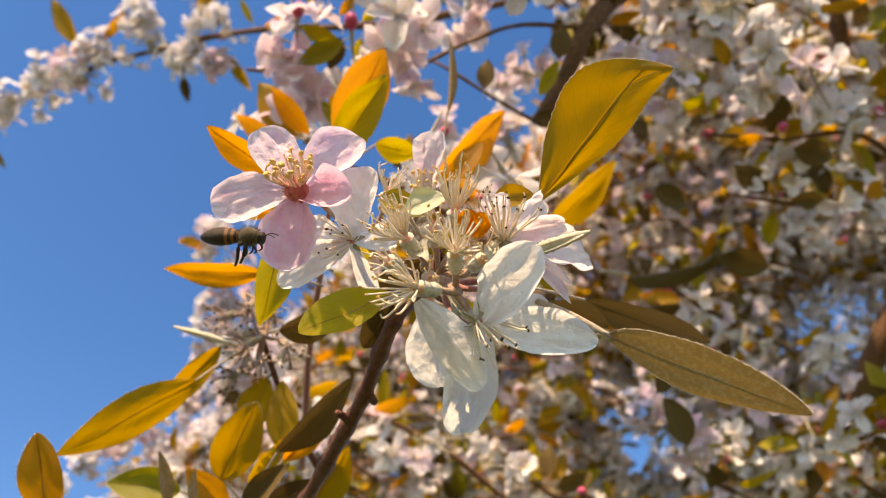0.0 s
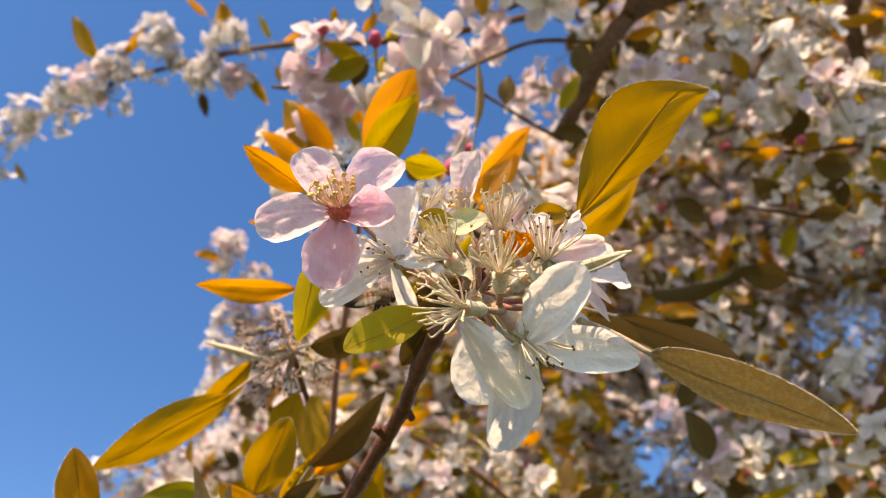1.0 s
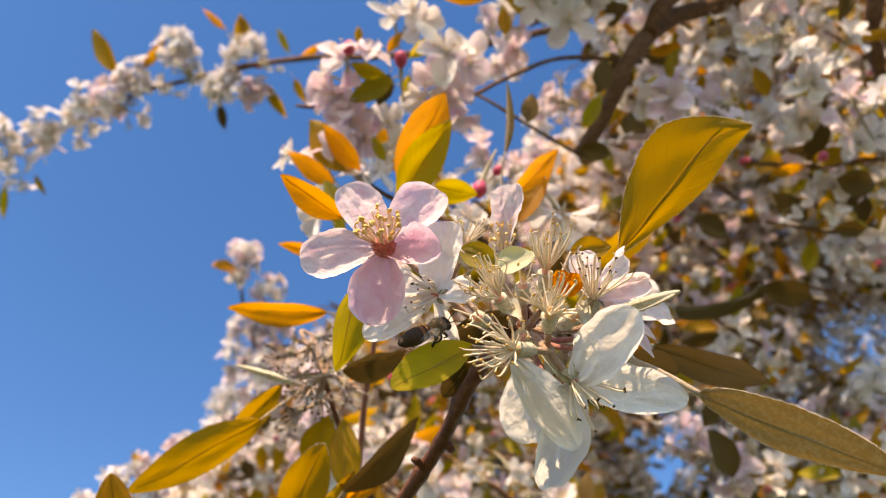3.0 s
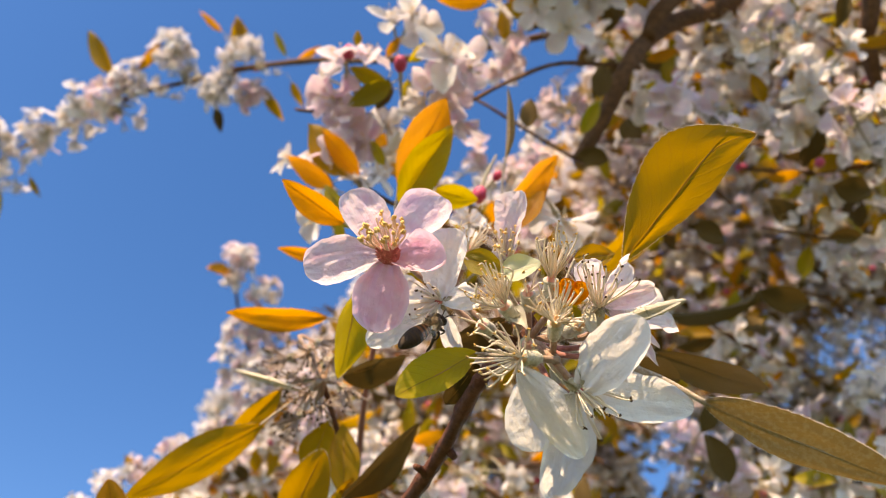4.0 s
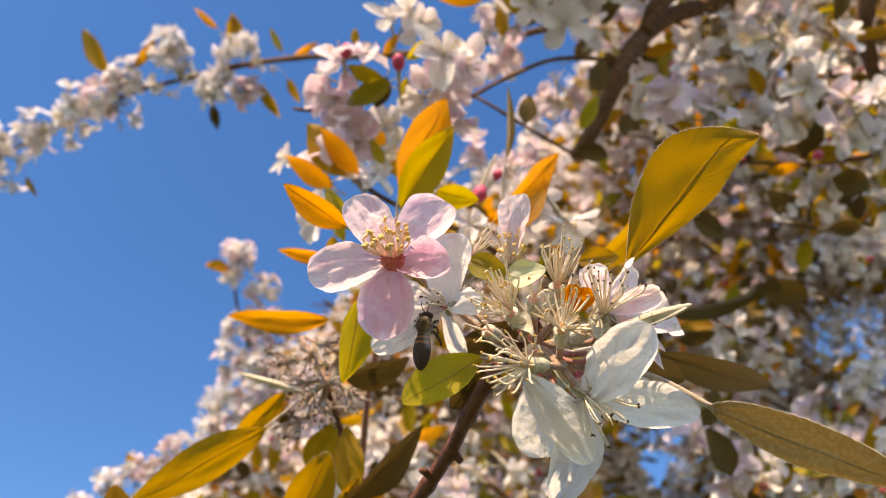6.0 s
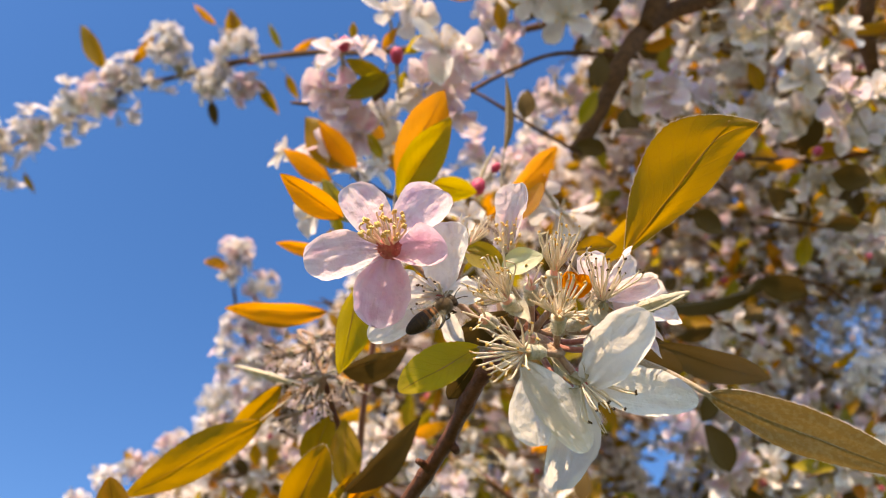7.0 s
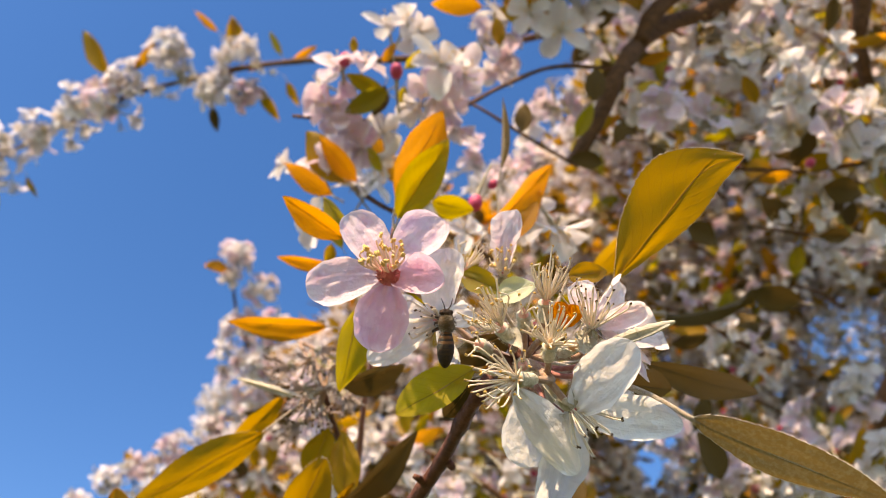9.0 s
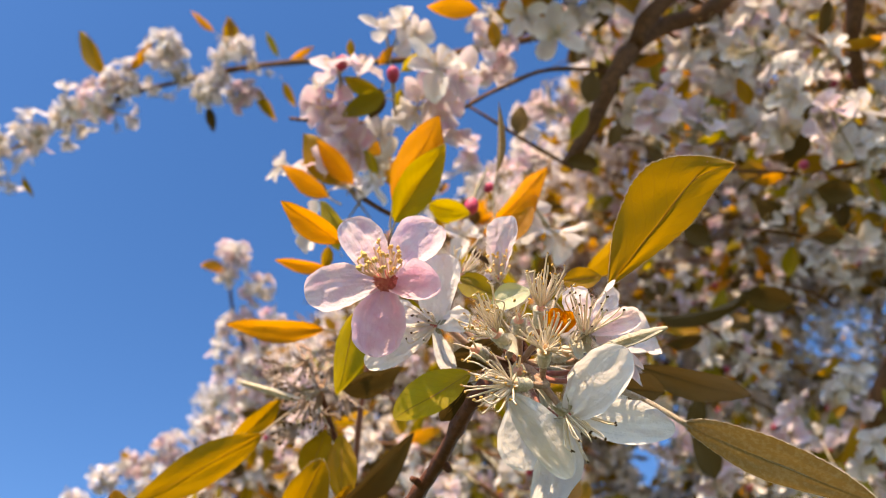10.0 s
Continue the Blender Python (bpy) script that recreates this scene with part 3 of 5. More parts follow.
def rolled(parent, b, t, radius, stalk, seed):
    """A young leaf still rolled up along its length, on its stalk."""
    m = aim(b, t, OUT)
    bm = bmesh.new()
    length = (mm(t) - mm(b)).length
    tube(bm, [Vector((0, length * v, 0.25 * radius * MM * math.sin(5 * v))) for v in (0, 0.2, 0.45)], radius * 0.55 * MM, radius * MM, 9, 0, True, 0.12)
    tube(bm, [Vector((0, length * v, 0.25 * radius * MM * math.sin(5 * v))) for v in (0.45, 0.7, 0.9, 1.0)], radius * MM, radius * 0.18 * MM, 9, 0, True, 0.12)
    leaf_sheet(bm, length * 0.92, radius * 1.1 * MM, 0.8, 0.0, 0.25, seed, 8, 16, 0, Matrix.Translation((0, 0, radius * 0.5 * MM)), 0.01)
    tube(bm, (m.inverted() @ mm(stalk), Vector((0, 0, 0))), 0.5 * MM, 0.5 * MM, 7, 1)
    place("leaf", mesh_of("leaf", bm, SILVER, DOWNY), parent, m, "young leaf still rolled up in silvery down")


down(sprig, (43.1, -29.4, 12.6), (58.0, -36.1, 21.6), 0.75, 420, 1)
down(sprig, (58.0, -36.1, 21.6), (65.5, -38.9, 23.4), 0.6, 200, 2)
down(sprig, (38.4, -18.5, 0.0), (47.6, -7.0, -7.2), 0.55, 200, 3)
down(sprig, (42.2, -18.3, 19.8), (52.3, -14.8, 21.6), 1.0, 300, 4)
for k, (c, ax, count, length, flare, end) in enumerate(SPENT):
    v = Vector(ax).normalized()
    down(sprig, c, tuple(Vector(c) - v * 5), 1.7, 220, 10 + k, 0.45)
# scaly base of the flower stalks
for k in range(9):
    turn = Euler((radians(-50 + 22 * (k % 3)), radians(40 * (k % 4) - 60), radians(k * 97))).to_matrix().to_4x4()
    bm = bmesh.new()
    leaf_sheet(bm, 7 * MM, 3.2 * MM, 0.5, 0.3, 0.2, k, 6, 8)
    place("bud_scale", mesh_of("bud_scale", bm, BARK_RED), sprig, Matrix.Translation(mm(HEART)) @ turn)

# downy bracts and reddish stalks between the flowers
for k, (b, t, wd) in enumerate((((24.4, -26.7, 18.0), (27.2, -33.1, 25.2), 3.4), ((26.6, -28.7, 18.0), (26.1, -34.2, 21.6), 2.6), ((33.7, -16.5, 18.0), (34.0, -22.8, 23.4), 3.2), ((35.6, -19.0, 18.0), (37.0, -21.1, 21.6), 2.8), ((18.5, -16.7, 14.4), (20.4, -21.1, 21.6), 3.6))):
    bm = bmesh.new()
    leaf_sheet(bm, (mm(t) - mm(b)).length, wd * MM, 0.45, -0.15, 0.3, k * 1.9, 6, 12)
    place("bract", mesh_of("bract", bm, SILVER), sprig, aim(b, t, (0.3 - 0.2 * k, 0.35, 1)), "silvery downy bract")
for pts in ([HEART, (28.2, -25.4, 18.0), (33.4, -24.7, 19.8)], [HEART, (27.9, -26.5, 19.8), (32.9, -26.5, 21.6)], [HEART, (25.1, -31.4, 18.0), (29.2, -34.4, 23.4)]):
    twig(sprig, pts, 0.8, 0.55, STALK_RED, "stalk", 0.05, sides=8)

# leaves of the sprig
leaf(sprig, (47.6, -7.0, -7.2), (73.8, 28.6, 0.0), 18.4, (-0.3, -0.5, 0.9), LEAF_OCHRE, -0.04, 0.0, 0.0, (38.4, -18.5, 0.0), "large ochre leaf with reddish midrib and fine veins", 2.0, broad=0.6, blunt=0.68, rim=12, lop=0.27, hook=1.5)
leaf(sprig, (58.0, -36.1, 21.6), (92.2, -50.0, 39.6), 11.8, (-0.2, -0.5, 0.85), LEAF_DOWN, 0.02, 0.06, 0.0, (43.1, -29.4, 12.6), "long downy leaf seen from its pale underside", 4.0, thick=0.8, blunt=0.7, rim=12, lop=0.12)
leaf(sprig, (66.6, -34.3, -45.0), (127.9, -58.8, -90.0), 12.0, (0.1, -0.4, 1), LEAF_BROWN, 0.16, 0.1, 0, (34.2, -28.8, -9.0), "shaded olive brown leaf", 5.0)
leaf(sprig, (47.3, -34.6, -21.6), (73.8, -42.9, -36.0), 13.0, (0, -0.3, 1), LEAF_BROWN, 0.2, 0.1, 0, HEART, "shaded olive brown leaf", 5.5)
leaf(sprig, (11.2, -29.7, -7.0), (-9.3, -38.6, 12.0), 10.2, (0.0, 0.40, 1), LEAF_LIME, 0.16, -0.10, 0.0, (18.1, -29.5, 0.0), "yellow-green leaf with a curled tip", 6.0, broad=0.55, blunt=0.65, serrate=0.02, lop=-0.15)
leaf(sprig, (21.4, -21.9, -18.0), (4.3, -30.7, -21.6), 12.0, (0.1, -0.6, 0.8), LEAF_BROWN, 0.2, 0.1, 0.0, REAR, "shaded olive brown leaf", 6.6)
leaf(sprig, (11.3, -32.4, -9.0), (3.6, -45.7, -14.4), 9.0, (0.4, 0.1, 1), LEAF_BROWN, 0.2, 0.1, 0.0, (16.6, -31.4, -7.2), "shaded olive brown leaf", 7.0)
leaf(sprig, (-22.5, -16.4, -36.0), (-25.8, -40.8, -30.6), 11.5, (0.45, -0.6, 0.8), LEAF_GREEN, 0.14, 0.1, 0.0, (-6.2, -25.2, -27.0), "yellow-green leaf hanging straight down", 8.0)
leaf(sprig, (7.6, -5.5, -14.4), (18.7, -9.4, -10.8), 7.5, (0, 0.3, 1), LEAF_OLIVE, 0.22, 0.2, 0.1, (21.9, -18.7, -9.0), "small crinkled yellow-green leaf", 8.8)
leaf(sprig, (15.1, -9.9, 13.0), (24.2, -6.0, 14.0), 6.6, (0.05, 0.55, 0.85), LEAF_GLOSS, 0.2, 0.1, 0.0, (20.4, -18.2, 9.0), "small glossy silvery green leaf", 9.1)
leaf(sprig, (36.7, -6.1, -14.4), (47.8, -4.3, -14.4), 6.5, (0, 0.3, 1), LEAF_OCHRE, 0.2, 0.1, 0.0, (33.0, -14.5, -10.8), "ochre leaf half behind another", 9.9)
rolled(sprig, (39.9, -19.7, 18.0), (54.4, -14.4, 21.6), 1.5, (35.3, -21.4, 14.4), 4)
for k, (b, t, wd) in enumerate((((28.7, -15.3, 19.8), (27.7, -9.6, 21.6), 4.5), ((30.7, -15.8, 19.8), (31.8, -10.1, 21.6), 4.5), ((29.4, -15.7, 21.6), (29.5, -10.9, 23.4), 3.5))):
    bm = bmesh.new()
    petal_sheet(bm, (mm(t) - mm(b)).length, wd * MM, 0.3, 0.15, 0.3, k * 2.2, 14, 16, 0, None, 0.0, 0.10)
    place("withered_petal", mesh_of("withered_petal", bm, WITHERED), sprig, aim(b, t, (0.2 * (1 - k), 0.3, 1)), "shrivelled bright orange petal")

# ---- middle twigs behind the sprig ----
mid = thing("leafy_twig", (-20.3, -77.0, -135.0), "leafy twig with orange, yellow and green young leaves", "twig")
twig(mid, [(-38.8, -122.9, -162.0), (-33.8, -94.1, -144.0), (-30.1, -68.6, -129.6), (-24.6, -40.7, -117.0), (-18.0, -12.6, -99.0), (-14.9, 8.5, -90.0)], 1.7, 0.8, STALK_RED)
leaf(mid, (-14.1, 18.4, -90.0), (2.6, 53.7, -99.0), 21.0, (0.3, -0.6, 0.8), LEAF_ORANGE, 0.14, -0.05, 0, (-14.9, 6.4, -90.0), "bright orange leaf glowing against the light", 1.1)
leaf(mid, (-13.0, 12.0, -84.6), (5.6, 40.3, -79.2), 14.0, (-0.35, -0.6, 0.8), LEAF_GREEN, 0.2, -0.03, 0, (-14.9, 6.4, -90.0), "yellow-green leaf glowing against the light", 1.6)
leaf(mid, (-29.9, 4.8, -61.2), (-48.0, 17.3, -50.4), 9.4, (0.1, -0.5, 0.9), LEAF_ORANGE, 0.28, 0.05, 0, (-17.4, -6.0, -90.0), "bright orange leaf glowing against the light", 2.6)
leaf(mid, (-29.8, 4.3, -90.0), (-43.6, 20.5, -99.0), 9.5, (0.1, -0.6, 0.8), LEAF_GREEN, 0.2, 0.05, 0, (-17.6, -6.1, -93.6), "yellow-green leaf glowing against the light", 2.9)
leaf(mid, (-41.8, -29.9, -104.4), (-82.6, -30.0, -108.0), 12.0, (0.1, -0.5, 0.85), LEAF_ORANGE, 0.18, 0.06, 0, (-21.0, -35.5, -111.6), "bright orange leaf glowing against the light", 3.6)
leaf(mid, (-43.2, -6.8, -126.0), (-67.4, -4.0, -129.6), 7.5, (0.1, -0.5, 0.8), LEAF_ORANGE, 0.18, 0.06, 0, (-18.3, -17.2, -104.4), "bright orange leaf glowing against the light", 3.9)
leaf(mid, (-0.9, 19.6, -108.0), (15.9, 15.2, -108.0), 11.0, (0.1, -0.5, 0.8), LEAF_GREEN, 0.12, 0.1, 0, (-14.9, 5.4, -90.0), "yellow-green leaf glowing against the light", 4.2)
leaf(mid, (22.2, 7.2, -122.4), (52.3, 36.7, -133.2), 18.0, (0.3, -0.55, 0.8), LEAF_ORANGE, 0.25, 0.04, 0, (3.3, -16.3, -90.0), "bright orange leaf glowing against the light", 4.7)
leaf(mid, (29.8, 4.3, -86.4), (38.9, 18.8, -90.0), 8.5, (-0.5, 0.0, 1), LEAF_ORANGE, 0.25, 0.04, 0, (9.5, -16.3, -90.0), "bright orange leaf glowing against the light", 5.2)
leaf(mid, (27.0, 32.6, -111.6), (28.8, 61.7, -111.6), 4.6, (0.9, 0.0, 0.5), LEAF_DOWN, 0.5, 0.04, 0, (26.7, 9.0, -108.0), "narrow downy leaf seen edge on", 5.5)

leaf(mid, (74.6, -13.7, -170.0), (108.9, 19.6, -170.0), 19.0, (0.2, -0.6, 0.8), LEAF_OCHRE, 0.15, 0.03, 0, (54.6, -25.0, -150.0), "ochre leaf half behind another", 3.0)

# lower left twig with spent flowers and long leaves
low = thing("leafy_twig", (-38.5, -84.2, -126.0), "twig with spent flower heads and long ochre leaves", "twig")
twig(low, [(-20.3, -125.3, -135.0), (-33.4, -94.8, -122.4), (-39.8, -71.3, -111.6), (-43.4, -54.3, -104.4)], 1.4, 1.0, BARK_RED)
KNOT = (-42.7, -54.3, -104.4)
leaf(low, (-63.3, -67.7, -90.0), (-110.4, -94.2, -81.0), 16.0, (-0.2, -0.4, 0.9), LEAF_OCHRE, -0.03, 0.06, 0, KNOT, "long ochre leaf with a pale stalk", 1.4, rim=3)
leaf(low, (-60.0, -58.1, -108.0), (-85.4, -85.1, -111.6), 10.0, (0.5, 0.2, 0.8), LEAF_OCHRE, 0.2, 0.06, 0, KNOT, "long ochre leaf", 1.8)
rolled(low, (-51.1, -56.7, -99.0), (-77.2, -50.3, -104.4), 1.5, KNOT, 5)
leaf(low, (-50.0, -97.8, -72.0), (-37.3, -71.7, -68.4), 15.5, (-0.15, -0.6, 0.8), LEAF_OCHRE, 0.12, 0.05, 0, (-42.8, -112.1, -81.0), "broad ochre leaf with dark side veins", 2.7, blunt=0.65, rim=3)
leaf(low, (-103.3, -107.1, -63.0), (-107.1, -80.0, -63.0), 14.0, (0.2, -0.6, 0.8), LEAF_ORANGE, 0.1, 0.05, 0, (-70.3, -123.0, -81.0), "broad ochre leaf with dark side veins", 3.1, blunt=0.65, rim=3)
leaf(low, (-32.8, -93.9, -90.0), (-34.6, -69.4, -99.0), 12.0, (0.2, 0.1, 1), LEAF_OCHRE, 0.2, 0.05, 0, (-36.9, -114.5, -90.0), "ochre leaf", 3.7)
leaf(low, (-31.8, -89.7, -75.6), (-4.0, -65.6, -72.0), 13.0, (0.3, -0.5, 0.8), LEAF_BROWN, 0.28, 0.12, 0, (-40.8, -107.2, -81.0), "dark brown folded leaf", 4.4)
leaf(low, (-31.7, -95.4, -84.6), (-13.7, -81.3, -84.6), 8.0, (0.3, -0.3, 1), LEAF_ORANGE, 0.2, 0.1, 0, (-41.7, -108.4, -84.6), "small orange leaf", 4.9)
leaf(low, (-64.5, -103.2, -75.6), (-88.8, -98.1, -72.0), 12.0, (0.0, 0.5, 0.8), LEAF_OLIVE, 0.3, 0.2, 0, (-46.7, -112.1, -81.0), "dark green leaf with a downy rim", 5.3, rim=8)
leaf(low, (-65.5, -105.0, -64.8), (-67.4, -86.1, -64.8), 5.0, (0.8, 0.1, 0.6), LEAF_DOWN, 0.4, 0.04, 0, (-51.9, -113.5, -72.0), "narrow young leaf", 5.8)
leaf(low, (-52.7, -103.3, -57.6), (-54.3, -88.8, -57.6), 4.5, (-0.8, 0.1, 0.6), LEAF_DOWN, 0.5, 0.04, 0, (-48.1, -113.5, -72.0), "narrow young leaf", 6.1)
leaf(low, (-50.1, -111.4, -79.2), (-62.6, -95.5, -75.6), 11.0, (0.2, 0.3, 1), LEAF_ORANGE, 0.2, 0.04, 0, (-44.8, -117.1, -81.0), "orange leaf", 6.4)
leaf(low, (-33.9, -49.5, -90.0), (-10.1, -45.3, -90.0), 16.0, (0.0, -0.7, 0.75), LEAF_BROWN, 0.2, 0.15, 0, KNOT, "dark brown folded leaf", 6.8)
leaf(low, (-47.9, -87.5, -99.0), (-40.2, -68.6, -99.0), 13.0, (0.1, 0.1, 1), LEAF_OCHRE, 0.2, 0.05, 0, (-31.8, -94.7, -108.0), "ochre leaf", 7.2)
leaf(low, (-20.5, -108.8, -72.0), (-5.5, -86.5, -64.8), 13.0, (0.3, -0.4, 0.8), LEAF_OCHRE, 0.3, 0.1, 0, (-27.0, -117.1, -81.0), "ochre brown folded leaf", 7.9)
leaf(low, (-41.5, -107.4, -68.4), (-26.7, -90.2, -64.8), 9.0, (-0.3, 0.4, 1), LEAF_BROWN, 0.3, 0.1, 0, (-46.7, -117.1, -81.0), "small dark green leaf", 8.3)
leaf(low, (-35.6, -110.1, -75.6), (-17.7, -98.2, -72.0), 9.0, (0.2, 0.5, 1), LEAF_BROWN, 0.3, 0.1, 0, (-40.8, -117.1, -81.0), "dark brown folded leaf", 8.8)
leaf(low, (-45.0, -106.3, -90.0), (-28.7, -87.8, -90.0), 9.0, (0.2, -0.3, 1), LEAF_OCHRE, 0.3, 0.1, 0, (-49.1, -120.7, -90.0), "ochre leaf", 9.3)
for k, (c, ax) in enumerate((((-50.1, -44.5, -111.6), (0.1, 0.7, 0.6)), ((-40.6, -47.2, -108.0), (0.2, 0.6, 0.7)), ((-53.9, -69.3, -108.0), (-0.5, -0.5, 0.6)), ((-42.8, -63.3, -100.8), (0.2, -0.6, 0.7)), ((-52.1, -55.0, -108.0), (-0.8, 0.2, 0.5)), ((-35.5, -59.0, -111.6), (0.5, 0.3, 0.7)), ((-60.5, -47.9, -118.8), (-0.3, 0.8, 0.4)), ((-47.8, -43.2, -126.0), (0.3, 0.8, 0.4)), ((-47.9, -58.6, -99.0), (-0.2, -0.2, 1)))):
    m = aim(c, (c[0] + 1, c[1] + 10, c[2] + 3), ax)
    bl = calyx(low, "spent_blossom", m, 1.25, KNOT, DISC_TAN, label="spent flower with dry cream stamens", open_by=1.1)
    stamens(bl, m, 20, 9.5, 0.8, 120 + k, (0, 0), FILAMENT_DRY, ANTHER_DARK, 0.3, 0.3, 1.2)

# ---- flowering branches further back ----


def far_flower(seed, spent=False, wide=1.0, petals_apart=None):
    """One flower head of the farther branches: petals, stamens and calyx in one mesh, or the petals apart in a list."""
    r = random.Random(seed)
    core = bmesh.new()
    bm = core
    if not spent:
        lift = r.uniform(0.15, 0.75)
        for k in range(5):
            m = Euler((0, 0, 2 * math.pi * (k + r.uniform(-0.3, 0.3)) / 5)).to_matrix().to_4x4() @ Euler((lift + r.uniform(-0.6, 0.6), r.uniform(-0.6, 0.6), 0)).to_matrix().to_4x4()
            if petals_apart is not None:
                bm = bmesh.new()
                petals_apart.append(bm)
            petal_sheet(bm, r.uniform(11, 18) * MM, r.uniform(7.5, 12) * wide * MM, r.uniform(0.1, 0.5), r.uniform(-0.3, 0.25), 0.15, r.random() * 9, 4, 5, 0, m, 0.0, 0.06)
    bm = core
    for a, b, _, c in tuft(11, 8 * MM, 0.8, (0, 0), seed):
        tube(bm, (a, c), 0.3 * MM, 0.22 * MM, 3, 1, False)
        ball(bm, c, (0.5 * MM, 0.5 * MM, 0.6 * MM), 2, None, 4, 3)
    tube(bm, ((0, 0, 0), (0, 0, -4 * MM), (1 * MM, 0, -14 * MM), (3 * MM, 0, -24 * MM)), 1.3 * MM, 0.5 * MM, 5, 3)
    for k in range(5):
        m = Euler((0, 0, 2 * math.pi * k / 5)).to_matrix().to_4x4() @ Matrix.Translation((0, 1 * MM, 0)) @ Euler((-0.5, 0, 0)).to_matrix().to_4x4()
        leaf_sheet(bm, 5 * MM, 2.4 * MM, 0.2, 0.1, 0, k, 2, 2, 3, m)
    return bm


def far_bud(seed):
    bm = bmesh.new()
    ball(bm, (0, 0, 4 * MM), (4 * MM, 4 * MM, 5.2 * MM), 0, None, 10, 8)
    tube(bm, ((0, 0, 1 * MM), (0, 0, -5 * MM), (2 * MM, 0, -22 * MM)), 1.6 * MM, 0.6 * MM, 6, 1)
    return bm


FLOWERS = {}
for kind, mat in (("white", PETAL_FAR), ("skylit", PETAL_SKYLIT), ("rose", PETAL_ROSE)):
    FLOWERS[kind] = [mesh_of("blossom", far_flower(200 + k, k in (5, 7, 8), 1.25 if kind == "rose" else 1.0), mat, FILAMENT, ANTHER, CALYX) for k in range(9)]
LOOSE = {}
for kind, mat in (("white", PETAL_FAR), ("skylit", PETAL_SKYLIT), ("rose", PETAL_ROSE)):
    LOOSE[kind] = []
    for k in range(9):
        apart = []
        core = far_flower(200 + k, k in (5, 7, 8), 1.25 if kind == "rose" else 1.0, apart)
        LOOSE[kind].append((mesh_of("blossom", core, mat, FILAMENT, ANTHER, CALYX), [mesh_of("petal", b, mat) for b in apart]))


def blossom_at(branch, kind, k, m, split):
    """A flower head on a branch; split: with each petal a part of it."""
    if not split:
        return place("blossom", FLOWERS[kind][k], branch, m)
    core, leaves_of_it = LOOSE[kind][k]
    head = place("blossom", core, branch, m)
    for me in leaves_of_it:
        place("petal", me, head, m)
    return head


BUDS = [mesh_of("bud", far_bud(k), BUD_RED, CALYX) for k in range(2)]


def far_leaf(seed, material):
    r = random.Random(seed)
    bm = bmesh.new()
    leaf_sheet(bm, r.uniform(30, 42) * MM, r.uniform(13, 18) * MM, r.uniform(0.1, 0.35), r.uniform(-0.05, 0.2), r.uniform(-0.2, 0.2), seed, 4, 8, 0)
    tube(bm, ((0, -9 * MM, -1 * MM), (0, 0, 0)), 0.6 * MM, 0.5 * MM, 4, 1)
    return mesh_of("leaf", bm, material, DOWNY)


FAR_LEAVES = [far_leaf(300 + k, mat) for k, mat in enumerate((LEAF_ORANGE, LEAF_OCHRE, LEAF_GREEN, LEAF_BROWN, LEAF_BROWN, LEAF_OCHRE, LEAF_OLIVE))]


def along(pts, t):
    t = min(max(t, 0.0), 1.0) * (len(pts) - 1)
    i = min(int(t), len(pts) - 2)
    return Vector(pts[i]).lerp(Vector(pts[i + 1]), t - i)


def flowering_branch(name, pts, r0, r1, clusters, per, leaves, seed, rose=0.25, label="", reach=22.0, start=0.0, bud=0.05, group="flowering branches", split=False):
    """A branch set with clusters of blossom and young leaves along its length."""
    r = random.Random(seed)
    b = thing(name, pts[0], label, "flowering branch", group)
    twig(b, pts, r0, r1, BARK, lumps=0.15, sides=8)
    for k in range(clusters):
        t = start + (1 - start) * (k + r.uniform(0.2, 0.8)) / clusters
        c = along(pts, t)
        for j in range(per):
            way = Vector((r.gauss(0, 1), r.gauss(0.25, 1), r.gauss(0.35, 1))).normalized()
            p = c + way * reach * r.uniform(0.55, 1.3) + Vector((r.gauss(0, 6), r.gauss(0, 6), r.gauss(0, 6)))
            m = turned(p, way + Vector((0, 0.25, 0.25)), r.uniform(0, 6.3)) @ Matrix.Scale(r.uniform(0.66, 0.98), 4)
            if r.random() < bud:
                place("bud", r.choice(BUDS), b, m)
            else:
                blossom_at(b, "rose" if r.random() < rose else "white", r.randrange(9), m, split)
        for j in range(leaves):
            way = Vector((r.gauss(0, 1), r.gauss(0.5, 1), r.gauss(0.1, 0.8))).normalized()
            p = c + way * 9
            face = Vector((r.gauss(0, 0.6), r.gauss(0, 0.6), 1))
            m = aim(p, p + way * 30, face) @ Matrix.Scale(r.uniform(0.7, 1.15), 4)
            place("leaf", r.choice(FAR_LEAVES), b, m)
    return b


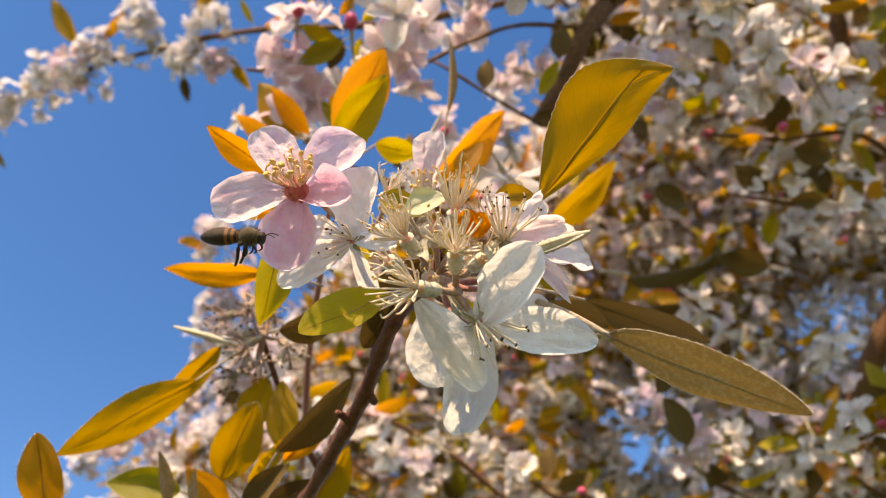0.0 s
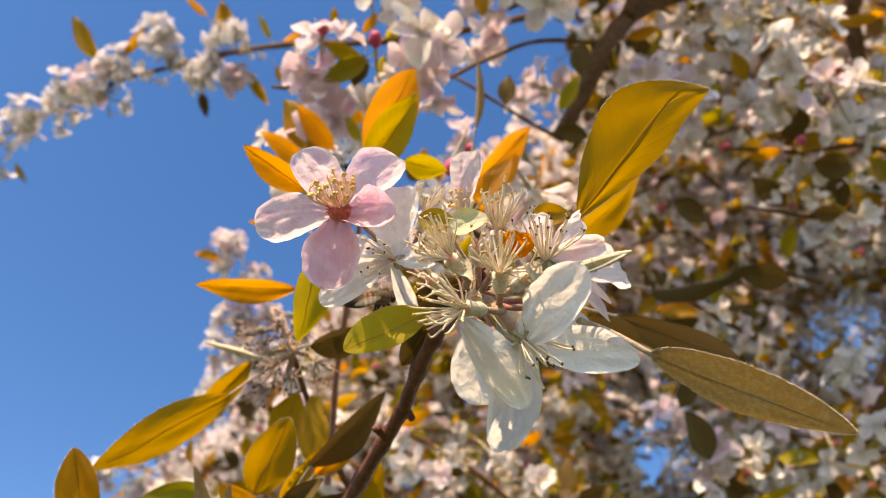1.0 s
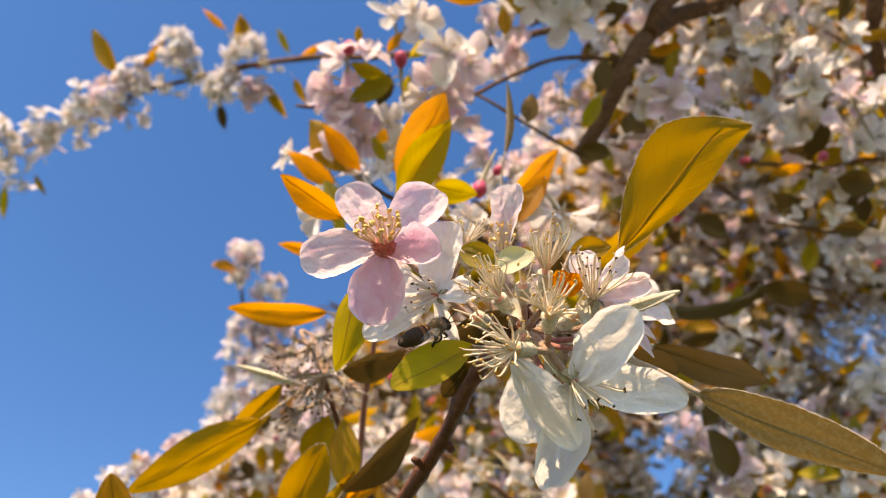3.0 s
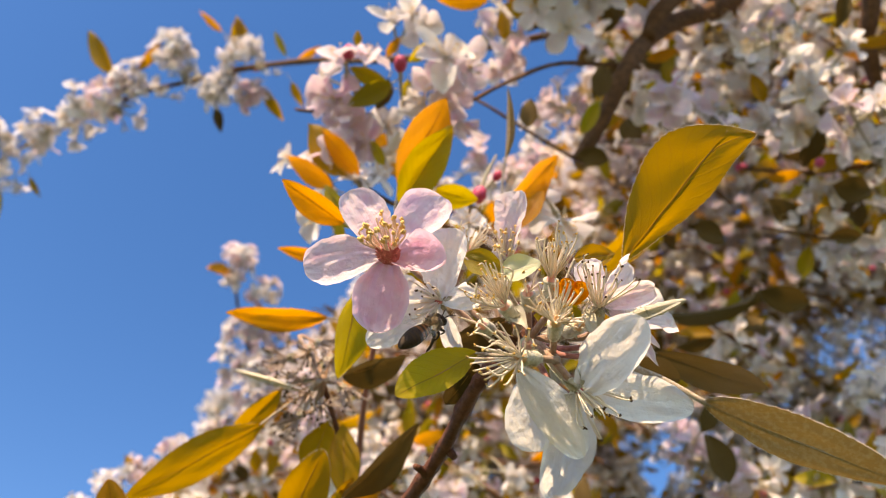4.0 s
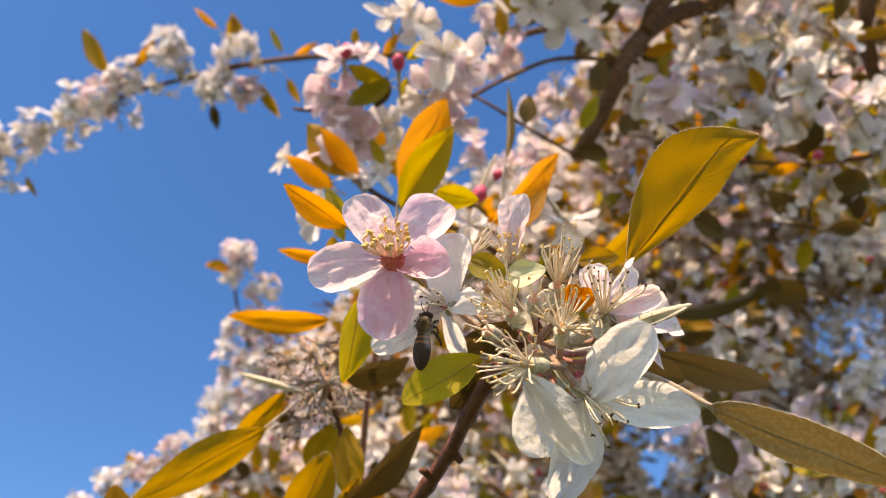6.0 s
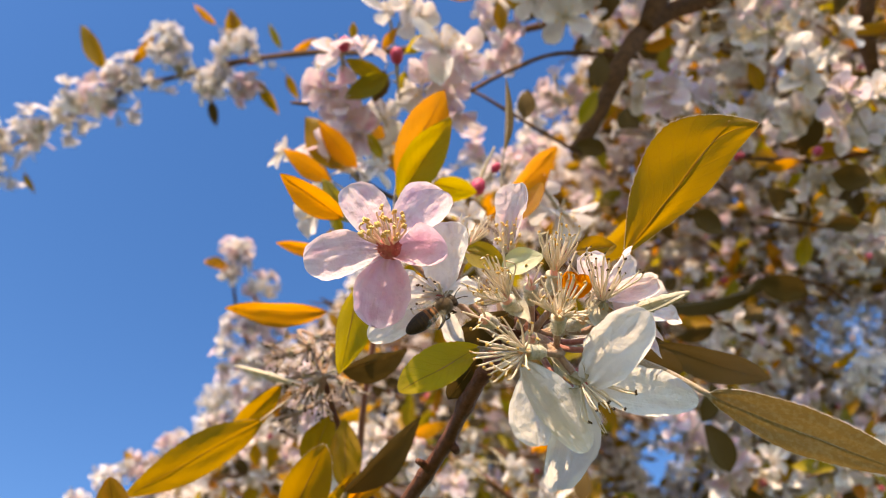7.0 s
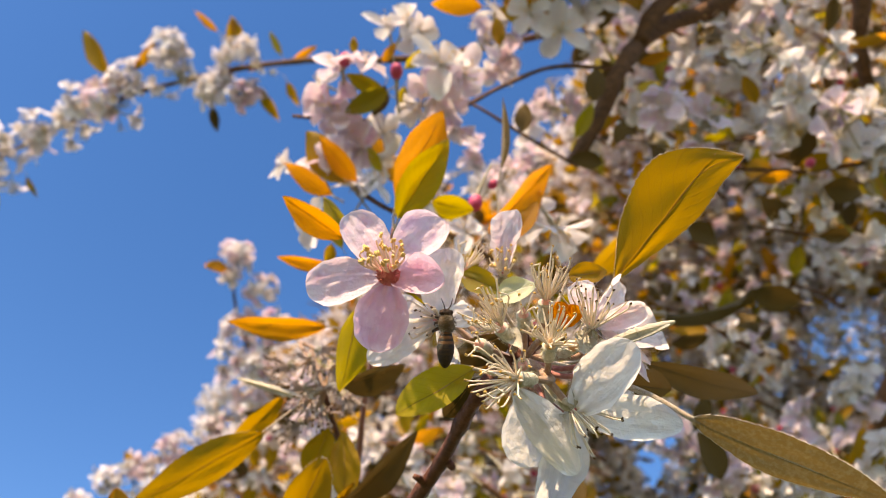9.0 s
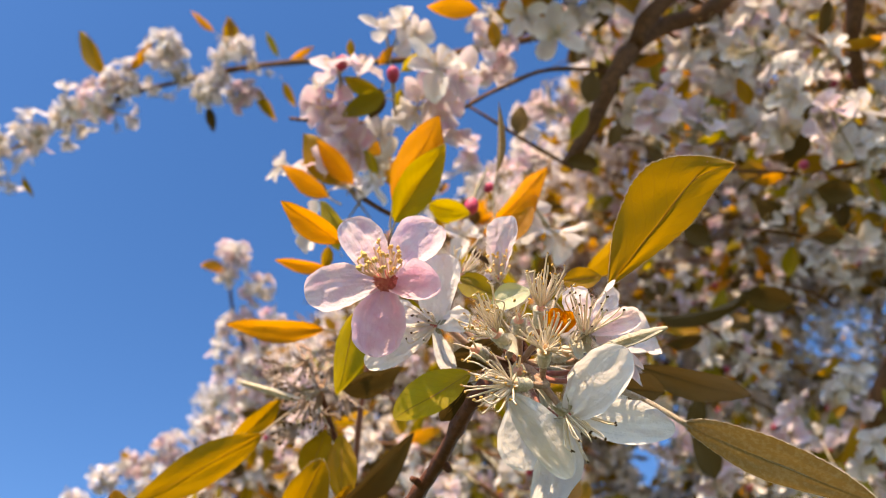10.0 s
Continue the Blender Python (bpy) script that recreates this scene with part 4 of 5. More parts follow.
CROWN_LABEL = "branch crowded with white and pink apple blossom"
WHITE_ARM = "arching branch thick with white blossom against the sky"
arm = flowering_branch("flowering_branch", [(95.4, 168.2, -396.0), (7.3, 155.2, -414.0), (-58.2, 154.3, -432.0), (-111.2, 163.4, -468.0), (-185.6, 164.1, -504.0), (-250.5, 159.5, -540.0), (-294.7, 148.4, -540.0), (-347.3, 130.7, -558.0), (-398.2, 108.0, -558.0), (-489.0, 64.3, -576.0)], 3.0, 1.7, 9, 2, 0, 5, 0.12, WHITE_ARM, 14.0, 0.36)
for b, t, k in (((-318.4, 165.0, -540.0), (-345.4, 211.3, -540.0), 1), ((-294.7, 170.5, -540.0), (-273.7, 198.1, -540.0), 0), ((-345.4, 134.1, -540.0), (-373.0, 126.4, -540.0), 5), ((-207.7, 203.9, -522.0), (-230.3, 223.3, -522.0), 0), ((-196.9, 191.5, -522.0), (-193.1, 221.1, -522.0), 5), ((-138.8, 171.5, -486.0), (-149.0, 191.4, -486.0), 2), ((-129.6, 167.9, -486.0), (-108.2, 180.2, -486.0), 0), ((-213.1, 132.4, -522.0), (-208.8, 104.9, -522.0), 3), ((-163.6, 144.7, -504.0), (-144.7, 114.8, -504.0), 1), ((-134.8, 148.5, -486.0), (-122.0, 123.0, -486.0), 5), ((-182.4, 194.2, -522.0), (-197.0, 222.0, -522.0), 5), ((-440.6, 57.1, -558.0), (-442.3, 27.7, -558.0), 2), ((-409.5, 68.4, -558.0), (-399.3, 46.9, -558.0), 1)):
    m = aim(b, t, (0.2, -0.6, 0.8))
    place("leaf", FAR_LEAVES[k], arm, m @ Matrix.Scale((mm(t) - mm(b)).length / 0.036, 4) @ Matrix.Diagonal((0.68, 1, 1, 1)))


def clump(branch, centre, count, reach, rose, seed, size=1.0, split=True, pale="white"):
    """A cluster of blossom round a point of a branch."""
    r = random.Random(seed)
    for k in range(count):
        way = Vector((r.gauss(0, 1), r.gauss(0.15, 1), r.gauss(0.3, 1))).normalized()
        p = Vector(centre) + way * reach * r.uniform(0.4, 1.2)
        m = turned(p, way + Vector((0, 0.2, 0.2)), r.uniform(0, 6.3)) @ Matrix.Scale(size * r.uniform(0.8, 1.15), 4)
        blossom_at(branch, "rose" if r.random() < rose else pale, r.randrange(9), m, split)


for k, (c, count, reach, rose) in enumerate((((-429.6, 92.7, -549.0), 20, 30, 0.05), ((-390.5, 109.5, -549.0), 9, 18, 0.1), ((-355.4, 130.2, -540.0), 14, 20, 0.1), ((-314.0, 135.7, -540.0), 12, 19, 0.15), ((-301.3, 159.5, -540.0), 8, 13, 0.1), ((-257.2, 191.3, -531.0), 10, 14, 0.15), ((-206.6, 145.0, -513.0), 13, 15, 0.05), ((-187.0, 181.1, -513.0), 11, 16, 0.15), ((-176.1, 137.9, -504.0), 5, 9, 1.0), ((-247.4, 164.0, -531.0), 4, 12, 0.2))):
    clump(arm, c, round(count * 1.25), reach * 1.05, rose, 700 + k, 0.86, True, "skylit")
PINK_LABEL = "branch with pink blossom, red buds and green leaves"
top = flowering_branch("flowering_branch", [(125.2, 111.2, -279.0), (74.5, 111.4, -270.0), (38.4, 94.7, -252.0), (5.1, 75.8, -234.0), (-43.7, 69.2, -216.0), (-77.1, 71.6, -216.0)], 1.4, 0.9, 1, 2, 1, 6, 0.75, PINK_LABEL, 16, 0.3, 0.1)


def blossoms_on(branch, rows):
    """Single flowers, buds and leaves on a branch: kind, place, the way it faces, size."""
    for k, (kind, p, way, size) in enumerate(rows):
        m = turned(p, way, k * 1.3) @ Matrix.Scale(size * (1.08 if kind != "bud" else 1.0), 4)
        if kind == "bud":
            place("bud", BUDS[k % 2], branch, m)
        else:
            blossom_at(branch, kind, k % 5, m, True)


def leaves_on(branch, rows):
    for b, t, k, face in rows:
        m = aim(b, t, face)
        place("leaf", FAR_LEAVES[k], branch, m @ Matrix.Scale((mm(t) - mm(b)).length / 0.036, 4))


blossoms_on(top, (
    ("rose", (-52.5, 69.6, -205.0), (-0.3, 0.3, 0.9), 0.8), ("white", (-27.6, 61.6, -212.0), (0.2, -0.3, 0.9), 0.8), ("rose", (-39.5, 52.8, -205.0), (-0.2, -0.2, 0.9), 0.8), ("bud", (-46.7, 94.2, -196.0), (0.2, 0.7, 0.6), 0.8), ("rose", (8.5, 80.3, -214.0), (0.3, 0.3, 0.9), 0.85),
    ("rose", (-49.4, 94.5, -201.6), (-0.4, 0.9, 0.3), 0.95), ("rose", (-36.3, 97.4, -201.6), (0.3, 0.9, 0.1), 0.8), ("rose", (-54.6, 75.9, -207.0), (-0.5, 0.3, 0.8), 0.95),
    ("rose", (-45.7, 61.1, -207.0), (0.2, -0.6, 0.7), 0.9), ("white", (3.2, 95.3, -198.0), (0.1, 0.6, 0.8), 1.1), ("rose", (15.1, 92.2, -207.0), (0.6, 0.2, 0.7), 1.0),
    ("rose", (0.3, 80.7, -201.6), (-0.2, -0.5, 0.8), 1.0), ("white", (-7.1, 75.9, -207.0), (-0.6, -0.1, 0.7), 0.85), ("bud", (-19.5, 87.5, -194.4), (0, 1, 0.4), 0.85),
    ("rose", (10.9, 65.6, -216.0), (0.1, -1, 0.2), 0.9), ("white", (-26.7, 125.6, -234.0), (-0.2, 0.7, 0.6), 0.9), ("white", (-15.5, 128.8, -234.0), (0.4, 0.6, 0.7), 0.9), ("white", (-10.8, 120.9, -234.0), (0.4, -0.2, 0.7), 0.8),
    ("rose", (27.3, 116.1, -234.0), (0.7, 0.5, 0.4), 0.9), ("white", (-60.4, 88.3, -216.0), (-0.8, 0.2, 0.4), 0.7)))
leaves_on(top, (((-23.4, 80.7, -192.0), (-46.2, 68.7, -192.0), 6, (0.2, -0.2, 1)), ((-24.3, 80.0, -198.0), (-43.2, 88.6, -198.0), 2, (0.2, -0.5, 0.8)), ((-26.3, 85.9, -205.2), (-33.1, 66.7, -205.2), 3, (0.3, 0, 1)), ((-16.4, 97.4, -216.0), (-2.7, 108.0, -216.0), 2, (0, -0.4, 1)), ((-44.7, 107.4, -225.0), (-44.7, 117.6, -225.0), 1, (0, -0.5, 1)), ((-29.2, 102.7, -225.0), (-21.4, 113.6, -225.0), 0, (0, -0.5, 1)),
    ((-16.0, 86.3, -207.0), (-18.4, 74.4, -207.0), 2, (0, -0.5, 1)), ((49.5, 65.4, -234.0), (52.0, 86.0, -234.0), 3, (0, 0, 1)), ((94.0, 86.4, -252.0), (96.7, 111.2, -252.0), 3, (0, 0, 1)), ((105.7, 60.3, -243.0), (110.5, 76.5, -243.0), 3, (0, 0, 1)), ((97.6, 49.0, -243.0), (76.5, 53.8, -243.0), 3, (0, 0, 1)), ((81.4, 63.5, -243.0), (91.1, 81.4, -243.0), 2, (0, 0, 1)), ((36.8, 114.5, -234.0), (35.2, 132.0, -234.0), 1, (0, -0.3, 1)), ((27.3, 136.8, -234.0), (-1.3, 138.3, -234.0), 0, (0, -0.3, 1))))
front = flowering_branch("flowering_branch", [(33.6, -8.4, -198.0), (9.9, 5.8, -180.0), (-23.8, 20.1, -189.0), (-47.5, 35.1, -198.0), (-62.0, 40.8, -198.0)], 1.8, 1.0, 1, 1, 0, 8, 0.8, PINK_LABEL, 12, 0.9, 0.0)
blossoms_on(front, (
    ("rose", (-61.4, 42.0, -198.0), (-0.6, 0.8, 0.2), 0.72), ("white", (-30.8, 33.7, -189.0), (0.5, 0.8, 0.3), 0.8), ("white", (-40.7, 31.4, -189.0), (-0.4, 0.8, 0.3), 0.7), ("white", (-54.8, 12.1, -162.0), (-0.95, -0.1, 0.3), 0.85),
    ("white", (-83.8, 47.3, -234.0), (-0.9, 0.2, 0.3), 0.7), ("bud", (18.8, 22.9, -135.0), (-0.3, -0.9, 0.4), 0.8), ("bud", (24.8, 27.3, -140.4), (0.5, 0.6, 0.4), 0.5), ("white", (52.1, 9.9, -135.0), (0.3, -0.7, 0.5), 1.0), ("white", (43.7, 20.1, -144.0), (-0.3, -0.7, 0.5), 0.8), ("white", (14.3, 7.9, -153.0), (0.2, 0.6, 0.5), 0.7)))
leaves_on(front, (((-43.6, 32.8, -189.0), (-67.7, 63.4, -194.4), 5, (0.2, -0.6, 0.8)), ((-38.1, 32.8, -180.0), (-56.8, 54.9, -180.0), 0, (0.2, -0.6, 0.8)), ((-50.8, 26.5, -180.0), (-75.0, 42.1, -183.6), 0, (0.2, -0.5, 0.8)), ((-27.2, 39.4, -198.0), (-33.6, 51.0, -198.0), 2, (0, -0.4, 1)), ((-45.7, 2.7, -144.0), (-48.2, -9.7, -144.0), 5, (0.2, -0.6, 0.8)), ((-41.9, 0.3, -153.0), (-47.0, 11.7, -153.0), 2, (0.2, -0.6, 0.8))))
big = flowering_branch("flowering_branch", [(202.4, 172.4, -342.0), (141.4, 185.8, -324.0), (99.1, 160.5, -306.0), (57.0, 139.3, -297.0)], 2.2, 1.2, 3, 4, 2, 9, 0.2, CROWN_LABEL, 18, 0.3, 0.05)
blossoms_on(big, (("white", (76.4, 130.5, -261.0), (0.1, -0.3, 1), 1.15), ("white", (57.3, 145.2, -270.0), (-0.3, 0.3, 0.9), 1.0), ("white", (258.6, 127.7, -288.0), (0.3, 0.6, 0.6), 0.9), ("white", (251.8, 117.7, -306.0), (-0.5, 0.5, 0.6), 0.8)))
for k, (c, count, reach, rose) in enumerate((((56.8, 52.1, -432.0), 7, 18, 0.3), ((79.9, 56.9, -396.0), 6, 16, 0.3), ((30.3, 70.0, -468.0), 6, 16, 0.5), ((50.1, 137.0, -360.0), 6, 16, 0.3), ((87.4, 113.9, -450.0), 8, 18, 0.5), ((37.1, 151.0, -324.0), 6, 16, 0.2), ((89.4, 103.9, -360.0), 6, 15, 0.4), ((80.6, 94.4, -540.0), 4, 16, 0.6))):
    clump(big, c, count, reach, rose, 760 + k, 0.9)
for k, (c, count, reach, rose) in enumerate((((134.9, 81.4, -243.0), 5, 11, 0.8), ((155.0, 71.0, -243.0), 6, 12, 0.6), ((207.0, 127.9, -324.0), 7, 18, 0.3), ((226.4, 160.4, -342.0), 6, 18, 0.4), ((238.3, 83.0, -333.0), 7, 18, 0.3), ((265.8, 88.9, -333.0), 7, 19, 0.3), ((295.3, 71.2, -333.0), 7, 19, 0.2), ((194.4, 152.4, -342.0), 5, 16, 0.3), ((302.4, -103.6, -342.0), 6, 18, 0.5), ((186.8, -148.9, -330.0), 7, 13, 0.9), ((172.4, -137.2, -330.0), 4, 10, 0.9), ((205.6, -157.9, -330.0), 5, 12, 0.8), ((274.4, -127.6, -342.0), 7, 18, 0.7), ((222.4, -151.6, -342.0), 6, 18, 0.2), ((217.2, 91.4, -252.0), 5, 11, 0.2), ((245.3, 74.8, -252.0), 5, 12, 0.2), ((195.7, 121.2, -252.0), 4, 10, 0.5))):
    clump(big, c, count, reach, rose, 780 + k, 0.95)
leaves_on(big, (((226.2, -34.1, -270.0), (190.0, -27.2, -270.0), 3, (0, -0.2, 1)), ((126.3, -36.1, -216.0), (192.3, -37.8, -234.0), 3, (0, -0.95, 0.25)), ((155.5, 14.1, -270.0), (181.4, 0.3, -270.0), 3, (0, 0, 1)), ((247.8, 7.5, -288.0), (273.0, 7.5, -288.0), 4, (0, 0, 1)), ((240.0, 38.3, -270.0), (272.8, 31.4, -270.0), 3, (0, -0.4, 1)), ((227.2, 143.1, -234.0), (224.6, 120.9, -234.0), 4, (0, 0, 1)), ((131.3, 118.7, -288.0), (151.0, 124.1, -288.0), 0, (0, -0.6, 0.8)), ((214.5, 95.4, -306.0), (205.2, 115.8, -306.0), 1, (0, -0.6, 0.8)), ((208.4, 43.4, -288.0), (229.9, 47.0, -288.0), 0, (0, -0.6, 0.8)), ((278.4, -91.6, -342.0), (302.4, -77.6, -342.0), 1, (0, -0.6, 0.8)), ((244.4, -175.6, -342.0), (246.4, -153.6, -342.0), 5, (0, -0.6, 0.8)), ((141.4, -99.9, -216.0), (153.6, -78.6, -216.0), 3, (0.4, -0.1, 1)), ((170.8, -138.7, -252.0), (160.9, -105.6, -252.0), 3, (0.4, -0.1, 1))))

edge = flowering_branch("flowering_branch", [(-44.1, -316.6, -720.0), (-151.4, -229.2, -702.0), (-201.3, -164.9, -684.0), (-234.4, -78.8, -684.0), (-237.7, -6.0, -684.0)], 2.6, 1.2, 2, 2, 1, 21, 0.4, "drooping branch of white blossom tinted for skylight, against the sky", 16.0, 0.3)
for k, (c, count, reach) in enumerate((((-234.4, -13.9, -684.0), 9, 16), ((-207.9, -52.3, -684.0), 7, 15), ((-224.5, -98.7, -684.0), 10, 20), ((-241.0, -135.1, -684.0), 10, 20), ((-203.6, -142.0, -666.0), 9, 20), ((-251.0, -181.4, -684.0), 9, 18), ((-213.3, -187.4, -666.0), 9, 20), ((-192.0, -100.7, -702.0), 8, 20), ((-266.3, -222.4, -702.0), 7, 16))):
    clump(edge, c, round(count * 2.4), reach * 1.1, 0.4, 820 + k, 0.72, False, "skylit")
foot = flowering_branch("flowering_branch", [(-166.9, -386.6, -792.0), (-266.1, -321.0, -774.0), (-340.0, -271.9, -756.0), (-433.3, -314.9, -756.0)], 2.4, 1.2, 2, 2, 1, 22, 0.4, "drooping branch of white blossom tinted for skylight, against the sky", 16.0, 0.3)
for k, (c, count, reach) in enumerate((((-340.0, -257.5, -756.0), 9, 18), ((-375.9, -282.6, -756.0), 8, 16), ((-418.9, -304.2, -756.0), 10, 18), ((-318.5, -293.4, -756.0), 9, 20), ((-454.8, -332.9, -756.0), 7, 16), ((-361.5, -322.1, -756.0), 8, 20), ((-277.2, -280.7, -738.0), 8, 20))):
    clump(foot, c, round(count * 2.4), reach * 1.1, 0.5, 850 + k, 0.72, False, "skylit")

under = flowering_branch("flowering_branch", [(84.1, -222.7, -380.0), (32.0, -176.6, -370.0), (-18.2, -148.6, -360.0), (-66.6, -141.8, -350.0), (-91.0, -121.4, -350.0)], 2.0, 1.1, 2, 2, 1, 23, 0.3, CROWN_LABEL, 16.0, 0.3)
for k, (c, count, reach) in enumerate((((-57.4, -143.1, -340.0), 4, 14), ((-68.0, -159.9, -330.0), 6, 15), ((-21.1, -163.8, -330.0), 3, 14), ((26.8, -166.1, -350.0), 2, 15), ((48.0, -161.0, -360.0), 2, 15), ((-87.6, -101.2, -330.0), 5, 12), ((6.4, -182.9, -340.0), 2, 16), ((75.5, -188.4, -380.0), 3, 17))):
    clump(under, c, count, reach, 0.25, 880 + k, 0.85)

# ---- the tree that carries them ----
FORK = (454.9, 248.8, -468.0)
DOWN = SLOPE.to_3x3().inverted() @ Vector((0, 0, -1))
FORK_HEIGHT = (SLOPE @ mm(FORK)).z / MM
FOOT = tuple(Vector(FORK) + DOWN * FORK_HEIGHT + Vector((120, 0, 0)))
tree = thing("apple_tree", FOOT, "dark brown limbs of an apple tree in bloom", "tree")
twig(tree, [tuple(Vector(FOOT) + DOWN * 30), tuple(Vector(FOOT) - DOWN * 500), tuple(Vector(FOOT) - DOWN * 1050), tuple(Vector(FORK) + DOWN * 250 + Vector((60, 0, 0))), FORK], 75, 20, BARK, "trunk", 0.1, sides=16)
twig(tree, [FORK, (342.6, 265.3, -396.0), (254.9, 219.8, -360.0), (202.4, 172.4, -342.0), (152.1, 149.1, -315.0), (116.9, 113.4, -274.0), (102.5, 84.1, -266.0), (90.8, 63.0, -262.0), (83.1, 51.0, -261.0)], 7.5, 4.4, BARK, "limb", 0.12)
twig(tree, [FORK, (254.4, 232.4, -342.0), (154.9, 164.1, -300.0), (131.3, 131.3, -288.0)], 7, 5.0, BARK, "limb", 0.12)
twig(tree, [(83.1, 51.0, -261.0), (59.5, 64.6, -261.0), (29.1, 83.1, -261.0), (19.3, 90.0, -270.0)], 1.2, 0.8, BARK, "limb", 0.12)
twig(tree, [(615.8, 105.4, -540.0), (525.1, 11.3, -522.0), (448.7, -93.8, -504.0), (417.5, -203.9, -522.0)], 16, 8, BARK, "limb", 0.12)
twig(tree, [(325.4, 239.9, -378.0), (326.7, 188.6, -378.0), (323.3, 158.7, -378.0), (331.9, 120.2, -378.0)], 8, 5, BARK, "limb", 0.12)
twig(tree, [(769.8, -316.6, -720.0), (585.4, -401.0, -756.0), (309.9, -401.5, -792.0), (89.6, -431.8, -828.0)], 16, 8, BARK, "limb", 0.12)



def inside(x, y, ring):
    hit = False
    for (x0, y0, _), (x1, y1, _) in zip(ring, ring[1:] + ring[:1]):
        if (y0 > y) != (y1 > y) and x < x0 + (y - y0) / (y1 - y0) * (x1 - x0):
            hit = not hit
    return hit


def crown(ring, gaps, step, thick, per, leaves, seed, rose, reach, label, split=False):
    """A layer of the tree's crown: flowering twigs that grow up and to the left inside a ring, but for open gaps."""
    r = random.Random(seed)
    z = ring[0][2]
    xs, ys = [p[0] for p in ring], [p[1] for p in ring]
    y = min(ys)
    while y < max(ys):
        x = max(xs) - r.uniform(0, step)
        run = []
        while x > min(xs) - step:
            p = (x, y + r.uniform(-0.3, 0.3) * step, z + r.uniform(-0.5, 0.5) * thick)
            if inside(p[0], p[1], ring) and not any(math.hypot(p[0] - g[0], p[1] - g[1]) < g[2] + reach * 0.9 for g in gaps):
                run.append(p)
            elif run:
                sprout(run, per, leaves, r, rose, reach, label, split)
                run = []
            if len(run) == 4:
                sprout(run, per, leaves, r, rose, reach, label, split)
                run = []
            x -= step * r.uniform(0.8, 1.2)
        if run:
            sprout(run, per, leaves, r, rose, reach, label, split)
        y += step * 0.85


def sprout(run, per, leaves, r, rose, reach, label, split):
    first = Vector(run[0])
    pts = [first + Vector((reach * 1.6, -reach * 0.8, -reach * 0.4)), *[Vector(p) for p in run]]
    if len(run) == 1:
        pts.append(first + Vector((-reach * 0.7, reach * 0.5, 0)))
    flowering_branch("flowering_branch", [tuple(p) for p in pts], 2.6, 1.2, max(1, len(run)), per, leaves, r.randrange(10 ** 6), r.choice((rose * 0.5, rose, rose * 1.6)), label, reach, 0.2, split=split)


CROWN = CROWN_LABEL
crown([(126.6, 178.4, -360.0), (105.9, 132.8, -360.0), (93.5, 45.9, -360.0), (168.0, 4.6, -360.0), (184.6, -65.8, -360.0), (139.1, -90.6, -360.0), (105.9, -107.2, -360.0), (89.4, -214.8, -360.0), (399.8, -214.8, -360.0), (399.8, 178.4, -360.0)],
      [(*(306.7, -76.1, -360.0)[:2], 48), (*(170.1, -150.6, -360.0)[:2], 40), (*(243.3, 120.4, -360.0)[:2], 12), (*(126.6, 58.4, -360.0)[:2], 14)], 62, 70, 7, 5, 501, 0.2, 24.0, CROWN, True)
crown([(140.0, 337.8, -666.0), (114.1, 247.0, -666.0), (94.7, 156.3, -666.0), (36.3, 84.9, -666.0), (-15.6, 26.6, -666.0), (-106.3, -77.2, -666.0), (-158.2, -116.1, -666.0), (-206.8, -135.5, -666.0), (-213.3, -180.9, -666.0), (-249.0, -232.8, -666.0), (-333.3, -278.1, -666.0), (-378.6, -336.5, -666.0), (626.3, -336.5, -666.0), (626.3, 337.8, -666.0)],
      [(*(480.4, -119.3, -666.0)[:2], 72), (*(266.5, -232.8, -666.0)[:2], 60), (*(84.9, 116.1, -666.0)[:2], 30), (*(381.2, 188.7, -666.0)[:2], 20)], 66, 160, 8, 6, 502, 0.3, 26.0, CROWN)
crown([(266.5, 503.1, -1080.0), (208.6, 329.3, -1080.0), (189.3, 203.8, -1080.0), (92.7, 116.8, -1080.0), (-23.2, 10.6, -1080.0), (-129.4, -57.0, -1080.0), (-177.7, -163.2, -1080.0), (-283.9, -192.2, -1080.0), (-327.3, -230.8, -1080.0), (-332.2, -308.0, -1080.0), (-390.1, -375.6, -1080.0), (-515.6, -433.6, -1080.0), (-583.2, -510.8, -1080.0), (932.8, -501.2, -1080.0), (932.8, 503.1, -1080.0)],
      [(*(715.6, -172.9, -1080.0)[:2], 100), (*(396.9, -346.7, -1080.0)[:2], 84), (*(126.5, 172.9, -1080.0)[:2], 50), (*(567.8, 281.0, -1080.0)[:2], 30)], 82, 250, 8, 5, 503, 0.35, 32.0, CROWN)


